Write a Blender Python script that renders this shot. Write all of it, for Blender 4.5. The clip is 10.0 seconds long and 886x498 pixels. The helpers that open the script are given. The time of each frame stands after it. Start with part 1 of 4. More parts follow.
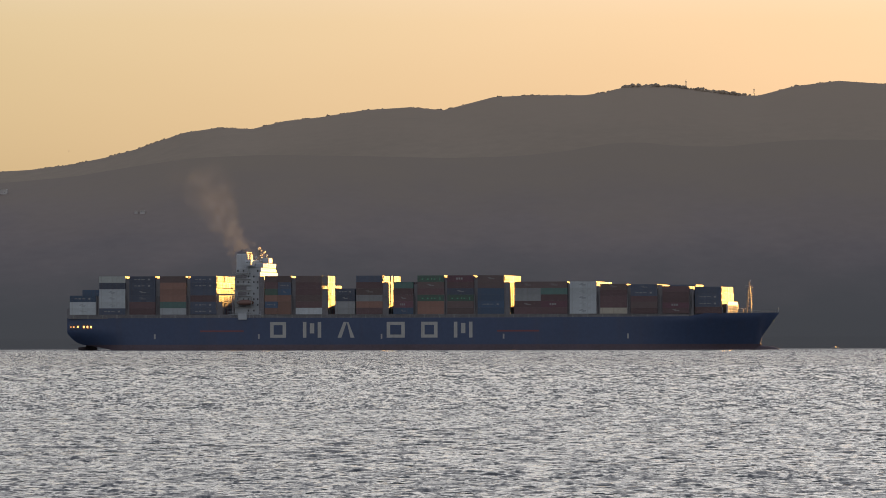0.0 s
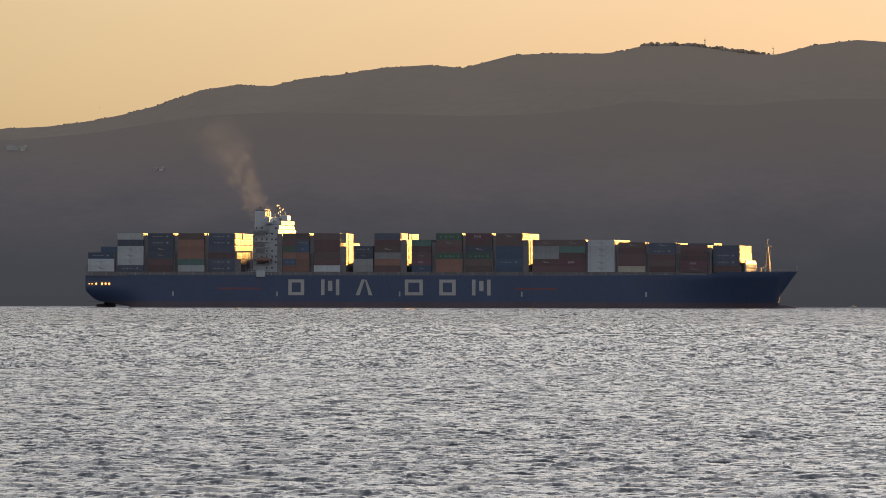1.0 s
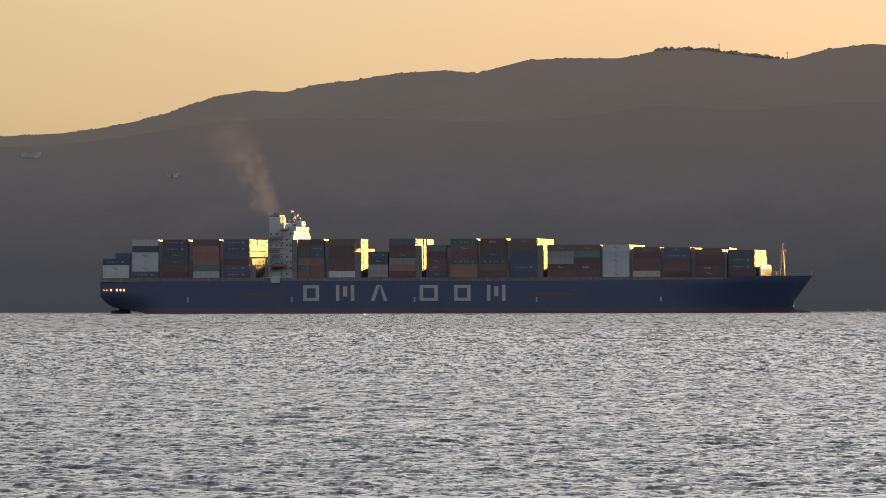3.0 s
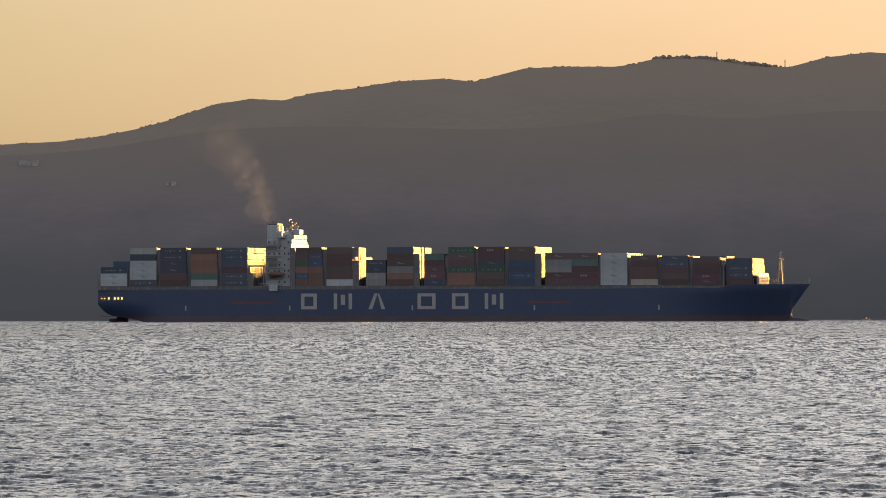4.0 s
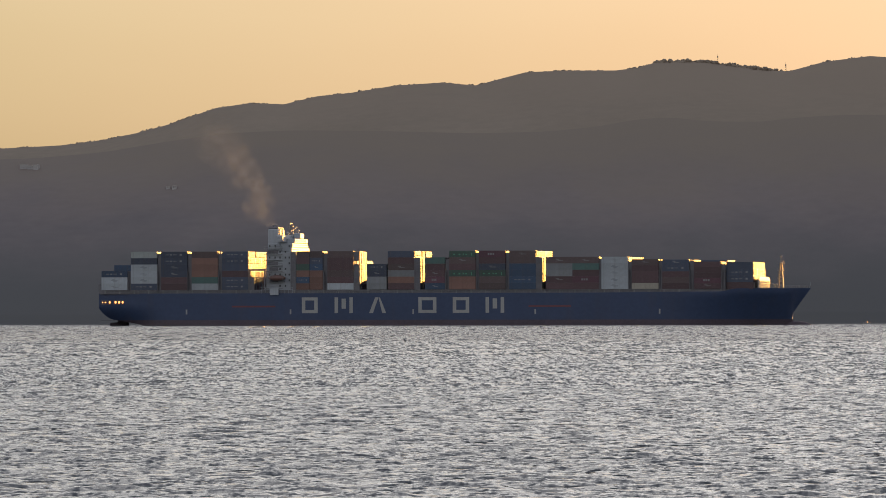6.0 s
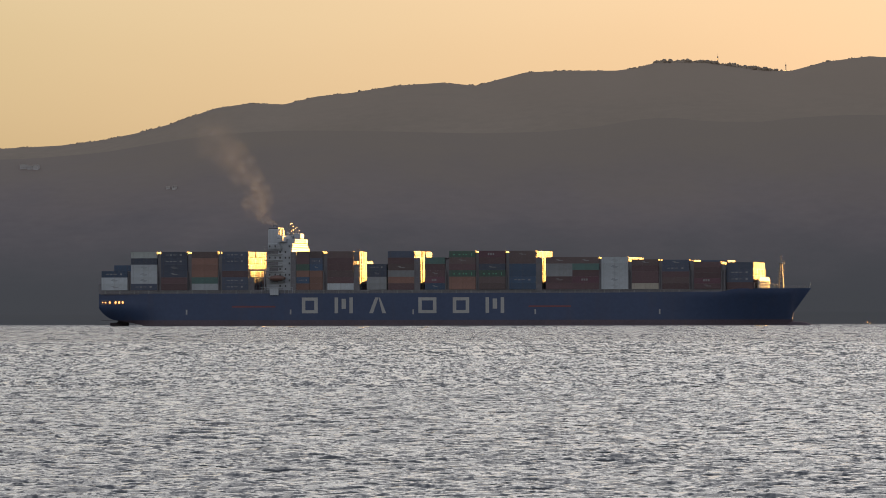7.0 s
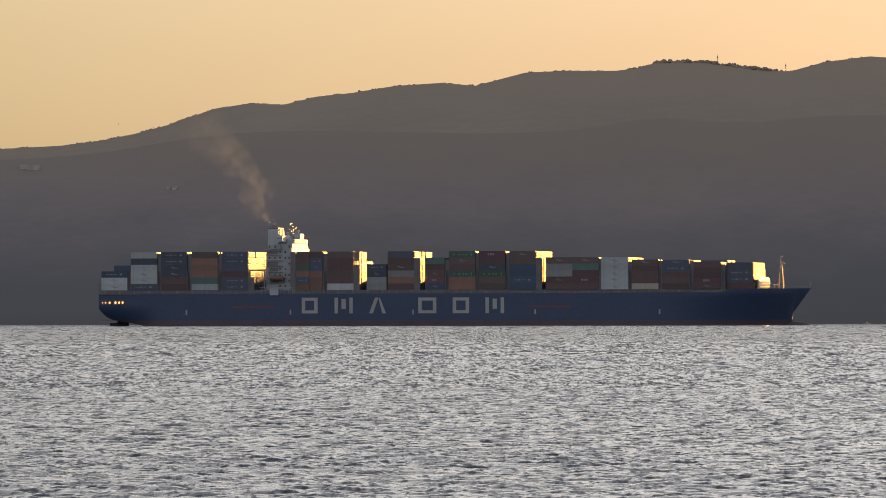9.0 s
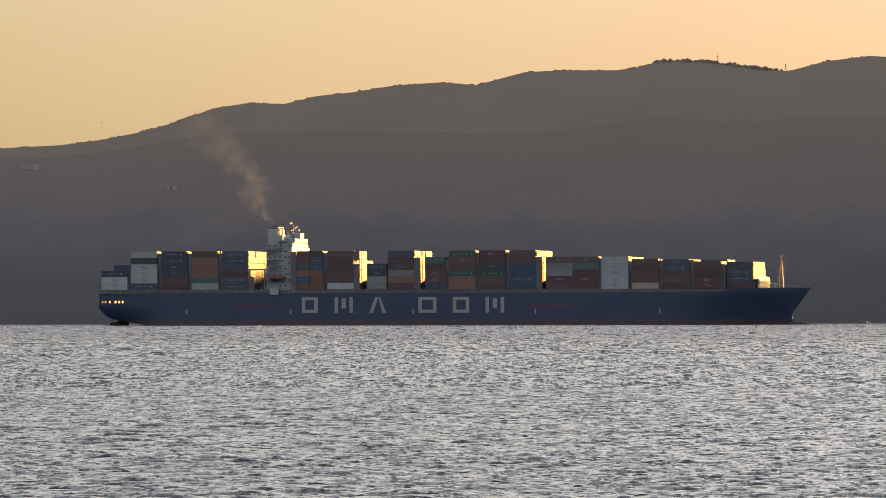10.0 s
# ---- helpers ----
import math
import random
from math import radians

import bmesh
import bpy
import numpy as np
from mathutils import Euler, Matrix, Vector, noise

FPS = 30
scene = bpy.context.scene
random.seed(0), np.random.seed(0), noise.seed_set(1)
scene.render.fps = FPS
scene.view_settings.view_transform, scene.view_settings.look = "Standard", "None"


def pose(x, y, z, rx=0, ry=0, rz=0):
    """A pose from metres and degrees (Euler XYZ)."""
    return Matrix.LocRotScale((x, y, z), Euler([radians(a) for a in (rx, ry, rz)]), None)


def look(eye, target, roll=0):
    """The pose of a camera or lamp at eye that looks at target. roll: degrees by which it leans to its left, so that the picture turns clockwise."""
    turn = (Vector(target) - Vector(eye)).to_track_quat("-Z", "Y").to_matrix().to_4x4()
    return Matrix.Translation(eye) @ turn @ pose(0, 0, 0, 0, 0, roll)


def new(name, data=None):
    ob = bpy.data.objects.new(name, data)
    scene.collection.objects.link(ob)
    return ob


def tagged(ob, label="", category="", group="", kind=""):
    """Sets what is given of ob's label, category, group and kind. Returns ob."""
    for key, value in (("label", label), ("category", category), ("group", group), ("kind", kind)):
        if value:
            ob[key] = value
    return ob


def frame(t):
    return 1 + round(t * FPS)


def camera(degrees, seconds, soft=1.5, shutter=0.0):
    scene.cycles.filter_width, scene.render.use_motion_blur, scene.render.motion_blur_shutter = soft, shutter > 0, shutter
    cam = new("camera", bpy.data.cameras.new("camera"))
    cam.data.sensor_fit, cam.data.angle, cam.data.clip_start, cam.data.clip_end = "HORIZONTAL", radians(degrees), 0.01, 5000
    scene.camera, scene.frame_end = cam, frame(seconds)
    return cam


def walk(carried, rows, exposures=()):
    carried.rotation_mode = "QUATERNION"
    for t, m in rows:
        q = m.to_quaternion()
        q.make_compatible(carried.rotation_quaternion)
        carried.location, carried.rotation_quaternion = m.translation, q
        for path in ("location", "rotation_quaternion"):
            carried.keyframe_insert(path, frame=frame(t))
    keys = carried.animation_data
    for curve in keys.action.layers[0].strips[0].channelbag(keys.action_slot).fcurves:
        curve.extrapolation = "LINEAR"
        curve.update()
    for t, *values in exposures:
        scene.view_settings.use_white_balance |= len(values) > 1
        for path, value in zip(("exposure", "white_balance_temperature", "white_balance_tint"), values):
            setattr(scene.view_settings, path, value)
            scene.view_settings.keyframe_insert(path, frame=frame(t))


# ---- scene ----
EYE_Z = 3.0
PX = math.degrees(1 / 13510.0)  # degrees per step of pan


def aim(dx, dy, roll):
    """The camera's pose: it stands on the shore and only turns. dx, dy: pan steps, roll in degrees."""
    return pose(0, 0, EYE_Z, 90 + (123.4 + dy) * PX, 0, dx * PX) @ pose(0, 0, 0, 0, 0, roll - 0.085)


cam = camera(6.642, 10.0, soft=0.92)
walk(cam, [(t, aim(dx, dy, lean)) for t, dx, dy, lean in [
    (0.0, -55.9, 43.0, 0.0), (0.1, -54.2, 45.5, 0.01), (0.2, -51.0, 47.0, 0.02), (0.3, -48.5, 46.0, 0.06),
    (0.4, -45.2, 41.0, 0.09), (0.5, -42.2, 33.0, 0.12), (0.6, -39.0, 21.0, 0.15), (0.7, -35.5, 7.5, 0.17),
    (0.8, -31.4, -8.0, 0.19), (0.9, -27.5, -21.0, 0.2), (1.0, -23.5, -31.6, 0.19), (1.1, -19.8, -38.0, 0.18),
    (1.2, -15.6, -43.5, 0.17), (1.3, -12.0, -49.5, 0.15), (1.4, -7.7, -55.5, 0.13), (1.5, -4.1, -59.8, 0.115),
    (1.6, -0.6, -62.8, 0.09), (1.7, 2.0, -64.5, 0.06), (1.8, 3.9, -65.0, 0.03), (1.9, 4.9, -64.8, 0.0),
    (2.0, 5.3, -63.2, -0.03), (2.1, 5.5, -60.8, -0.02), (2.2, 5.5, -57.2, -0.02), (2.3, 5.3, -52.9, -0.015),
    (2.4, 5.0, -48.3, -0.01), (2.5, 4.8, -43.4, -0.01), (2.6, 4.4, -38.4, -0.01), (2.7, 4.0, -33.5, -0.01),
    (3.3, 1.0, -15.0, 0.0), (3.8, -1.0, -8.9, 0.0), (4.0, -1.3, -7.4, 0.0), (4.5, -0.5, -2.6, -0.02),
    (5.0, -0.4, -0.8, 0.0), (5.5, 0.1, -0.7, 0.0), (7.0, 0.2, -0.3, 0.0), (7.5, 0.0, -1.0, 0.0),
    (8.0, -0.1, -1.2, 0.0), (8.5, 0.0, -0.3, 0.0), (9.0, 0.0, 0.0, 0.0), (9.5, 0.0, -1.0, 0.0), (10.0, 0.2, -1.0, 0.0),
]])

# ---- light: a low sun beyond the hills, ahead and to the right ----
SUN_AZ, SUN_EL = 21.5, 5.3
SKY = 0.0217
world = bpy.data.worlds.new("world")
scene.world = world
world.use_nodes = True
wn, wl = world.node_tree.nodes, world.node_tree.links
wn.clear()
sky = wn.new("ShaderNodeTexSky")
sky.sky_type = "NISHITA"
sky.sun_disc = False
sky.sun_elevation, sky.sun_rotation = radians(SUN_EL), radians(SUN_AZ)
sky.air_density, sky.dust_density, sky.ozone_density = 1.3, 2.0, 1.0
# a thin veil of high cloud over the clear sky
tcw = wn.new("ShaderNodeTexCoord")
mpw = wn.new("ShaderNodeMapping")
mpw.inputs["Scale"].default_value = (6.0, 6.0, 22.0)
cloud = wn.new("ShaderNodeTexNoise")
cloud.inputs["Scale"].default_value, cloud.inputs["Detail"].default_value = 1.0, 4
veil = wn.new("ShaderNodeMapRange")
veil.inputs["From Min"].default_value, veil.inputs["From Max"].default_value = 0.3, 0.7
veil.inputs["To Min"].default_value, veil.inputs["To Max"].default_value = 0.9, 1.1
tint = wn.new("ShaderNodeVectorMath")
tint.operation = "SCALE"
up = wn.new("ShaderNodeSeparateXYZ")
ramp = wn.new("ShaderNodeValToRGB")
ramp.color_ramp.elements[0].color, ramp.color_ramp.elements[0].position = (0.03, 0.028, 0.022, 1), 0.0
ramp.color_ramp.elements[1].color, ramp.color_ramp.elements[1].position = (0.106, 0.111, 0.13, 1), 0.6
for height, tone in ((0.046, (0.064, 0.063, 0.062)), (0.085, (0.171, 0.167, 0.166)), (0.2, (0.155, 0.152, 0.156))):
    ramp.color_ramp.elements.new(height).color = (*tone, 1)
wl.new(tcw.outputs["Generated"], up.inputs[0])
wl.new(up.outputs["Z"], ramp.inputs[0])
toward = wn.new("ShaderNodeVectorMath")
toward.operation = "DOT_PRODUCT"
toward.inputs[1].default_value = (math.sin(radians(SUN_AZ)), math.cos(radians(SUN_AZ)), 0)
side = wn.new("ShaderNodeMapRange")
side.interpolation_type = "SMOOTHSTEP"
side.inputs["From Min"].default_value, side.inputs["From Max"].default_value = -0.3, 0.95
side.inputs["To Min"].default_value, side.inputs["To Max"].default_value = 1.95, 2.06
wl.new(tcw.outputs["Generated"], toward.inputs[0])
wl.new(toward.outputs["Value"], side.inputs["Value"])
glow = wn.new("ShaderNodeVectorMath")
glow.operation = "SCALE"
wl.new(ramp.outputs["Color"], glow.inputs[0])
wl.new(side.outputs["Result"], glow.inputs["Scale"])
near_sun = wn.new("ShaderNodeMapRange")
near_sun.inputs["From Min"].default_value, near_sun.inputs["From Max"].default_value = 0.9, 0.957
near_sun.inputs["To Min"].default_value, near_sun.inputs["To Max"].default_value = 0.78, 1.0
wl.new(toward.outputs["Value"], near_sun.inputs["Value"])
bright = wn.new("ShaderNodeVectorMath")
bright.operation = "SCALE"
wl.new(glow.outputs["Vector"], bright.inputs[0])
wl.new(near_sun.outputs["Result"], bright.inputs["Scale"])
wl.new(bright.outputs["Vector"], tint.inputs[0])
pale = wn.new("ShaderNodeMapRange")
pale.inputs["From Min"].default_value, pale.inputs["From Max"].default_value = 0.042, 0.1
pale.inputs["To Min"].default_value, pale.inputs["To Max"].default_value = 0.85, 0.12
wl.new(up.outputs["Z"], pale.inputs["Value"])
hue = wn.new("ShaderNodeHueSaturation")
for key, far_side, near_side in (("Hue", 0.524, 0.503), ("Value", SKY * 0.95, SKY * 0.79)):
    turn = wn.new("ShaderNodeMapRange")
    turn.inputs["From Min"].default_value, turn.inputs["From Max"].default_value = 0.9, 0.955
    turn.inputs["To Min"].default_value, turn.inputs["To Max"].default_value = far_side, near_side
    wl.new(toward.outputs["Value"], turn.inputs["Value"])
    wl.new(turn.outputs["Result"], hue.inputs[key])
wl.new(pale.outputs["Result"], hue.inputs["Saturation"])
both = wn.new("ShaderNodeVectorMath")
both.operation = "ADD"
back = wn.new("ShaderNodeBackground")
wout = wn.new("ShaderNodeOutputWorld")
wl.new(tcw.outputs["Generated"], mpw.inputs["Vector"])
wl.new(mpw.outputs[0], cloud.inputs["Vector"])
wl.new(cloud.outputs["Fac"], veil.inputs["Value"])
wl.new(veil.outputs["Result"], tint.inputs["Scale"])
wl.new(sky.outputs[0], hue.inputs["Color"])
wl.new(hue.outputs[0], both.inputs[0])
wl.new(tint.outputs["Vector"], both.inputs[1])
wl.new(both.outputs["Vector"], back.inputs[0])
wl.new(back.outputs[0], wout.inputs[0])

sun = new("sun", bpy.data.lights.new("sun", "SUN"))
sun.data.energy, sun.data.angle, sun.data.color = 5.0, radians(0.55), (1.0, 0.48, 0.105)
az, el = radians(SUN_AZ), radians(SUN_EL)
sun.matrix_world = look((2000 * math.sin(az) * math.cos(el), 2000 * math.cos(az) * math.cos(el), 2000 * math.sin(el)), (0, 0, 0))
scene.view_settings.exposure = 1.2


# ---- materials ----
def mat(name, color, rough=0.5, metal=0.0, scale=1.0, vary=0.12, bump=0.0, dirt=0.0, island=0.0, spec=0.5):
    """Paint or surface: two scales of tone, optional streaks of dirt, relief and a shift from piece to piece."""
    m = bpy.data.materials.new(name)
    m.use_nodes = True
    n, l = m.node_tree.nodes, m.node_tree.links
    p = n["Principled BSDF"]
    p.inputs["Roughness"].default_value, p.inputs["Metallic"].default_value = rough, metal
    p.inputs["Specular IOR Level"].default_value = spec
    tc = n.new("ShaderNodeTexCoord")
    big, fine = n.new("ShaderNodeTexNoise"), n.new("ShaderNodeTexNoise")
    big.inputs["Scale"].default_value, fine.inputs["Scale"].default_value = 0.35 * scale, 4.0 * scale
    big.inputs["Detail"].default_value, fine.inputs["Detail"].default_value = 4, 3
    for t in (big, fine):
        l.new(tc.outputs["Object"], t.inputs["Vector"])
    add = n.new("ShaderNodeMath")
    add.operation = "ADD"
    l.new(big.outputs["Fac"], add.inputs[0])
    l.new(fine.outputs["Fac"], add.inputs[1])
    ramp = n.new("ShaderNodeMapRange")
    ramp.inputs["From Min"].default_value, ramp.inputs["From Max"].default_value = 0.6, 1.4
    ramp.inputs["To Min"].default_value, ramp.inputs["To Max"].default_value = 1 - vary, 1 + vary
    l.new(add.outputs[0], ramp.inputs["Value"])
    value = ramp.outputs["Result"]
    if island:
        info = n.new("ShaderNodeObjectInfo")
        r2 = n.new("ShaderNodeMapRange")
        r2.inputs["To Min"].default_value, r2.inputs["To Max"].default_value = 1 - island, 1 + island
        l.new(info.outputs["Random"], r2.inputs["Value"])
        mul = n.new("ShaderNodeMath")
        mul.operation = "MULTIPLY"
        l.new(value, mul.inputs[0])
        l.new(r2.outputs["Result"], mul.inputs[1])
        value = mul.outputs[0]
    tone = n.new("ShaderNodeVectorMath")
    tone.operation = "SCALE"
    tone.inputs[0].default_value = color
    l.new(value, tone.inputs["Scale"])
    last = tone.outputs["Vector"]
    if dirt:
        mp = n.new("ShaderNodeMapping")
        mp.inputs["Scale"].default_value = (1.4 * scale, 1.4 * scale, 0.12 * scale)
        st = n.new("ShaderNodeTexNoise")
        st.inputs["Scale"].default_value, st.inputs["Detail"].default_value = 1.0, 5
        l.new(tc.outputs["Object"], mp.inputs["Vector"])
        l.new(mp.outputs[0], st.inputs["Vector"])
        rr = n.new("ShaderNodeMapRange")
        rr.inputs["From Min"].default_value, rr.inputs["From Max"].default_value = 0.52, 0.75
        rr.inputs["To Max"].default_value = dirt
        l.new(st.outputs["Fac"], rr.inputs["Value"])
        mix = n.new("ShaderNodeMixRGB")
        mix.inputs["Color2"].default_value = (0.1, 0.065, 0.045, 1)
        l.new(rr.outputs["Result"], mix.inputs["Fac"])
        l.new(last, mix.inputs["Color1"])
        last = mix.outputs[0]
    l.new(last, p.inputs["Base Color"])
    if bump:
        b = n.new("ShaderNodeBump")
        b.inputs["Strength"].default_value, b.inputs["Distance"].default_value = bump, 0.05 / scale
        l.new(fine.outputs["Fac"], b.inputs["Height"])
        l.new(b.outputs[0], p.inputs["Normal"])
    return m


def water_mat(name, ripples, toward, rough=0.1):
    """Dark sea water. ripples: (width, depth, slope) of the small waves, in metres; toward: the mean tilt of the faces that show."""
    m = bpy.data.materials.new(name)
    m.use_nodes = True
    n, l = m.node_tree.nodes, m.node_tree.links
    p = n["Principled BSDF"]
    p.inputs["Base Color"].default_value = (0.012, 0.02, 0.028, 1)
    p.inputs["Roughness"].default_value, p.inputs["IOR"].default_value = rough, 1.333
    tc, geo = n.new("ShaderNodeTexCoord"), n.new("ShaderNodeNewGeometry")
    lean = n.new("ShaderNodeVectorMath")
    lean.inputs[1].default_value = (0, -toward, 0)
    l.new(geo.outputs["Normal"], lean.inputs[0])
    normal = lean.outputs[0]
    layers = [((1 / wide, 1 / deep, 1), slope) for wide, deep, slope in ripples]
    for scale, slope in layers:
        mp, t = n.new("ShaderNodeMapping"), n.new("ShaderNodeTexNoise")
        mp.inputs["Scale"].default_value = scale
        t.inputs["Scale"].default_value, t.inputs["Detail"].default_value = 1.0, 2
        l.new(tc.outputs["Object"], mp.inputs["Vector"])
        l.new(mp.outputs[0], t.inputs["Vector"])
        half, tilt, add = n.new("ShaderNodeVectorMath"), n.new("ShaderNodeVectorMath"), n.new("ShaderNodeVectorMath")
        half.operation, tilt.operation = "SUBTRACT", "MULTIPLY"
        half.inputs[1].default_value = (0.5, 0.5, 0.5)
        tilt.inputs[1].default_value = (slope * 5, slope * 5, 0)
        l.new(t.outputs["Color"], half.inputs[0])
        l.new(half.outputs[0], tilt.inputs[0])
        l.new(normal, add.inputs[0])
        l.new(tilt.outputs[0], add.inputs[1])
        normal = add.outputs[0]
    unit = n.new("ShaderNodeVectorMath")
    unit.operation = "NORMALIZE"
    l.new(normal, unit.inputs[0])
    l.new(unit.outputs[0], p.inputs["Normal"])
    return m


def glow_mat(name, color, power):
    m = bpy.data.materials.new(name)
    m.use_nodes = True
    p = m.node_tree.nodes["Principled BSDF"]
    p.inputs["Base Color"].default_value = (0.8, 0.7, 0.5, 1)
    p.inputs["Emission Color"].default_value = (*color, 1)
    p.inputs["Emission Strength"].default_value = power
    return m


NAVY = mat("hull_navy_paint", (0.038, 0.062, 0.132), 0.5, scale=0.15, vary=0.14, dirt=0.12)
RED_BOTTOM = mat("antifouling_red", (0.085, 0.066, 0.088), 0.6, scale=0.3, vary=0.25, dirt=0.3)
RED_MARK = mat("faded_red_mark", (0.17, 0.055, 0.06), 0.6, scale=0.5, vary=0.3)
OFFWHITE = mat("hull_white_paint", (0.36, 0.37, 0.365), 0.5, scale=0.5, dirt=0.2)
STEEL = mat("grey_steel", (0.23, 0.24, 0.24), 0.5, 0.2, vary=0.25, dirt=0.3)
DARKSTEEL = mat("dark_steel", (0.155, 0.155, 0.175), 0.5, 0.2, vary=0.25)
WHITE = mat("superstructure_white", (0.365, 0.4, 0.44), 0.42, scale=0.6, vary=0.08, dirt=0.18)
GLASS = mat("dark_window_glass", (0.04, 0.045, 0.055), 0.4, vary=0.05)
LIFEBOAT = mat("lifeboat_orange", (0.15, 0.085, 0.072), 0.4, vary=0.1)
PORT_GLOW = glow_mat("warm_port_glow", (1.0, 0.34, 0.07), 1.3)
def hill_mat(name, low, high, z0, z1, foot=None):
    """Scrub with haze painted in: tone changes with height, ragged by noise; a third along the shore."""
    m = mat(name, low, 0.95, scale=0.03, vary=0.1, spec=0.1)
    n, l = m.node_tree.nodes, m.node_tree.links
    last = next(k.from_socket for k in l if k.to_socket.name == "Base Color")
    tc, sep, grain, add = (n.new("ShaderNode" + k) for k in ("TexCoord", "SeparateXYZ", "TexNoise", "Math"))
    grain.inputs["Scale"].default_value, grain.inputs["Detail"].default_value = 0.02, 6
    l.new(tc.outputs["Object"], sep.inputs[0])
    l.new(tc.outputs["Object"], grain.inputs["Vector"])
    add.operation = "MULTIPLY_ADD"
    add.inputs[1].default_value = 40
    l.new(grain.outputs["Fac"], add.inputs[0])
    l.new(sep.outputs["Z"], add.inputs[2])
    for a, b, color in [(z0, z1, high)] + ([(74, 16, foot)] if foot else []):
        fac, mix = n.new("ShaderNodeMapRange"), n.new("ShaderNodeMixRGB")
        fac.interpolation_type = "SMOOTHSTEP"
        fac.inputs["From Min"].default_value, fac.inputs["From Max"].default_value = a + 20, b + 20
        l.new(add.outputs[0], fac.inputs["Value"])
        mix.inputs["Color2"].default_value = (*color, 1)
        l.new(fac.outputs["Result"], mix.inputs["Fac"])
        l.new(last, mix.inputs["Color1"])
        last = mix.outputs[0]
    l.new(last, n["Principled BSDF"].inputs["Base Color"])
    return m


# haze put into the colours: browner with height, the farther ridge paler
HILL = hill_mat("hazy_scrub_hillside", (0.182, 0.161, 0.164), (0.218, 0.186, 0.153), 45, 118, (0.112, 0.115, 0.119))
HILL_BACK = hill_mat("hazy_far_ridge", (0.236, 0.2, 0.162), (0.262, 0.216, 0.17), 90, 170)
LEAF = mat("ridge_foliage", (0.27, 0.225, 0.18), 0.9, scale=0.4, vary=0.15, spec=0.1)
HOUSE_WALL = mat("pale_render", (0.43, 0.42, 0.42), 0.8, vary=0.1)
ROOF = mat("roof_tiles", (0.4, 0.37, 0.355), 0.8, vary=0.2)
SMOKE = bpy.data.materials.new("brown_exhaust_smoke")
SMOKE.use_nodes = True
sn, sl = SMOKE.node_tree.nodes, SMOKE.node_tree.links
thin, dull, blend = sn.new("ShaderNodeBsdfTranslucent"), sn.new("ShaderNodeBsdfDiffuse"), sn.new("ShaderNodeMixShader")
thin.inputs["Color"].default_value = dull.inputs["Color"].default_value = (0.225, 0.265, 0.36, 1)
sl.new(thin.outputs[0], blend.inputs[1])
sl.new(dull.outputs[0], blend.inputs[2])
sl.new(blend.outputs[0], sn["Material Output"].inputs["Surface"])
FEATHER = mat("gull_feathers", (0.22, 0.21, 0.21), 0.8)
BOAT = mat("boat_white", (0.25, 0.25, 0.26), 0.6)
SEA_NEAR = water_mat("sea_water", ((0.09, 0.14, 0.12), (0.2, 0.34, 0.185), (0.14, 1.6, 0.105)), 0.0, 0.14)
SEA_MID = water_mat("middle_sea_water", ((0.12, 2.5, 0.17), (0.3, 6.0, 0.21), (0.8, 15.0, 0.1)), 0.07, 0.16)
SEA_OUT = water_mat("outer_sea_water", ((0.2, 6.0, 0.24), (0.6, 15.0, 0.2), (2.0, 40.0, 0.08)), 0.09, 0.18)
SEA_FAR = water_mat("open_sea_water", ((0.3, 0.4, 0.2), (1.1, 1.5, 0.2), (0.5, 60.0, 0.1)), 0.085, 0.2)
MARK = mat("stencil_white", (0.23, 0.24, 0.25), 0.6)
MARK_DARK = mat("stencil_grey", (0.2, 0.22, 0.24), 0.6)
MARK_GREEN = mat("stencil_green", (0.10, 0.32, 0.2), 0.6)
PAINT = {
    "w": ("white", (0.385, 0.43, 0.47)), "n": ("navy blue", (0.055, 0.073, 0.118)), "m": ("maroon", (0.1, 0.061, 0.072)),
    "o": ("orange", (0.205, 0.117, 0.097)), "t": ("teal", (0.075, 0.15, 0.145)), "b": ("blue", (0.04, 0.078, 0.145)),
    "g": ("grey", (0.225, 0.245, 0.265)), "c": ("crimson", (0.13, 0.06, 0.088)), "k": ("dark brown", (0.102, 0.075, 0.08)),
    "e": ("dark green", (0.046, 0.09, 0.076)), "y": ("cream", (0.38, 0.36, 0.31)), "p": ("pale grey-green", (0.36, 0.40, 0.40)),
}
BOX = {k: mat("container_" + v[0].replace(" ", "_"), v[1], 0.4, scale=1.0, vary=0.15, dirt=0.3, island=0.22) for k, v in PAINT.items()}


# ---- mesh helpers ----
def box(bm, x0, x1, y0, y1, z0, z1, bevel=0.0):
    r = bmesh.ops.create_cube(bm, size=1.0, matrix=Matrix.Translation(((x0 + x1) / 2, (y0 + y1) / 2, (z0 + z1) / 2))
                              @ Matrix.Diagonal((x1 - x0, y1 - y0, z1 - z0, 1)))
    if bevel:
        edges = list({e for v in r["verts"] for e in v.link_edges})
        bmesh.ops.bevel(bm, geom=edges, offset=bevel, segments=1, affect="EDGES")
    return r["verts"]


def bar(bm, a, b, r, r2=None, sides=6):
    a, b = Vector(a), Vector(b)
    d = b - a
    m = Matrix.Translation((a + b) / 2) @ d.to_track_quat("Z", "Y").to_matrix().to_4x4()
    bmesh.ops.create_cone(bm, cap_ends=True, segments=sides, radius1=r, radius2=r if r2 is None else r2, depth=d.length, matrix=m)


def ball(bm, c, r, sub=1, squash=1.0):
    bmesh.ops.create_icosphere(bm, subdivisions=sub, radius=1.0, matrix=Matrix.Translation(c) @ Matrix.Diagonal((r, r, r * squash, 1)))


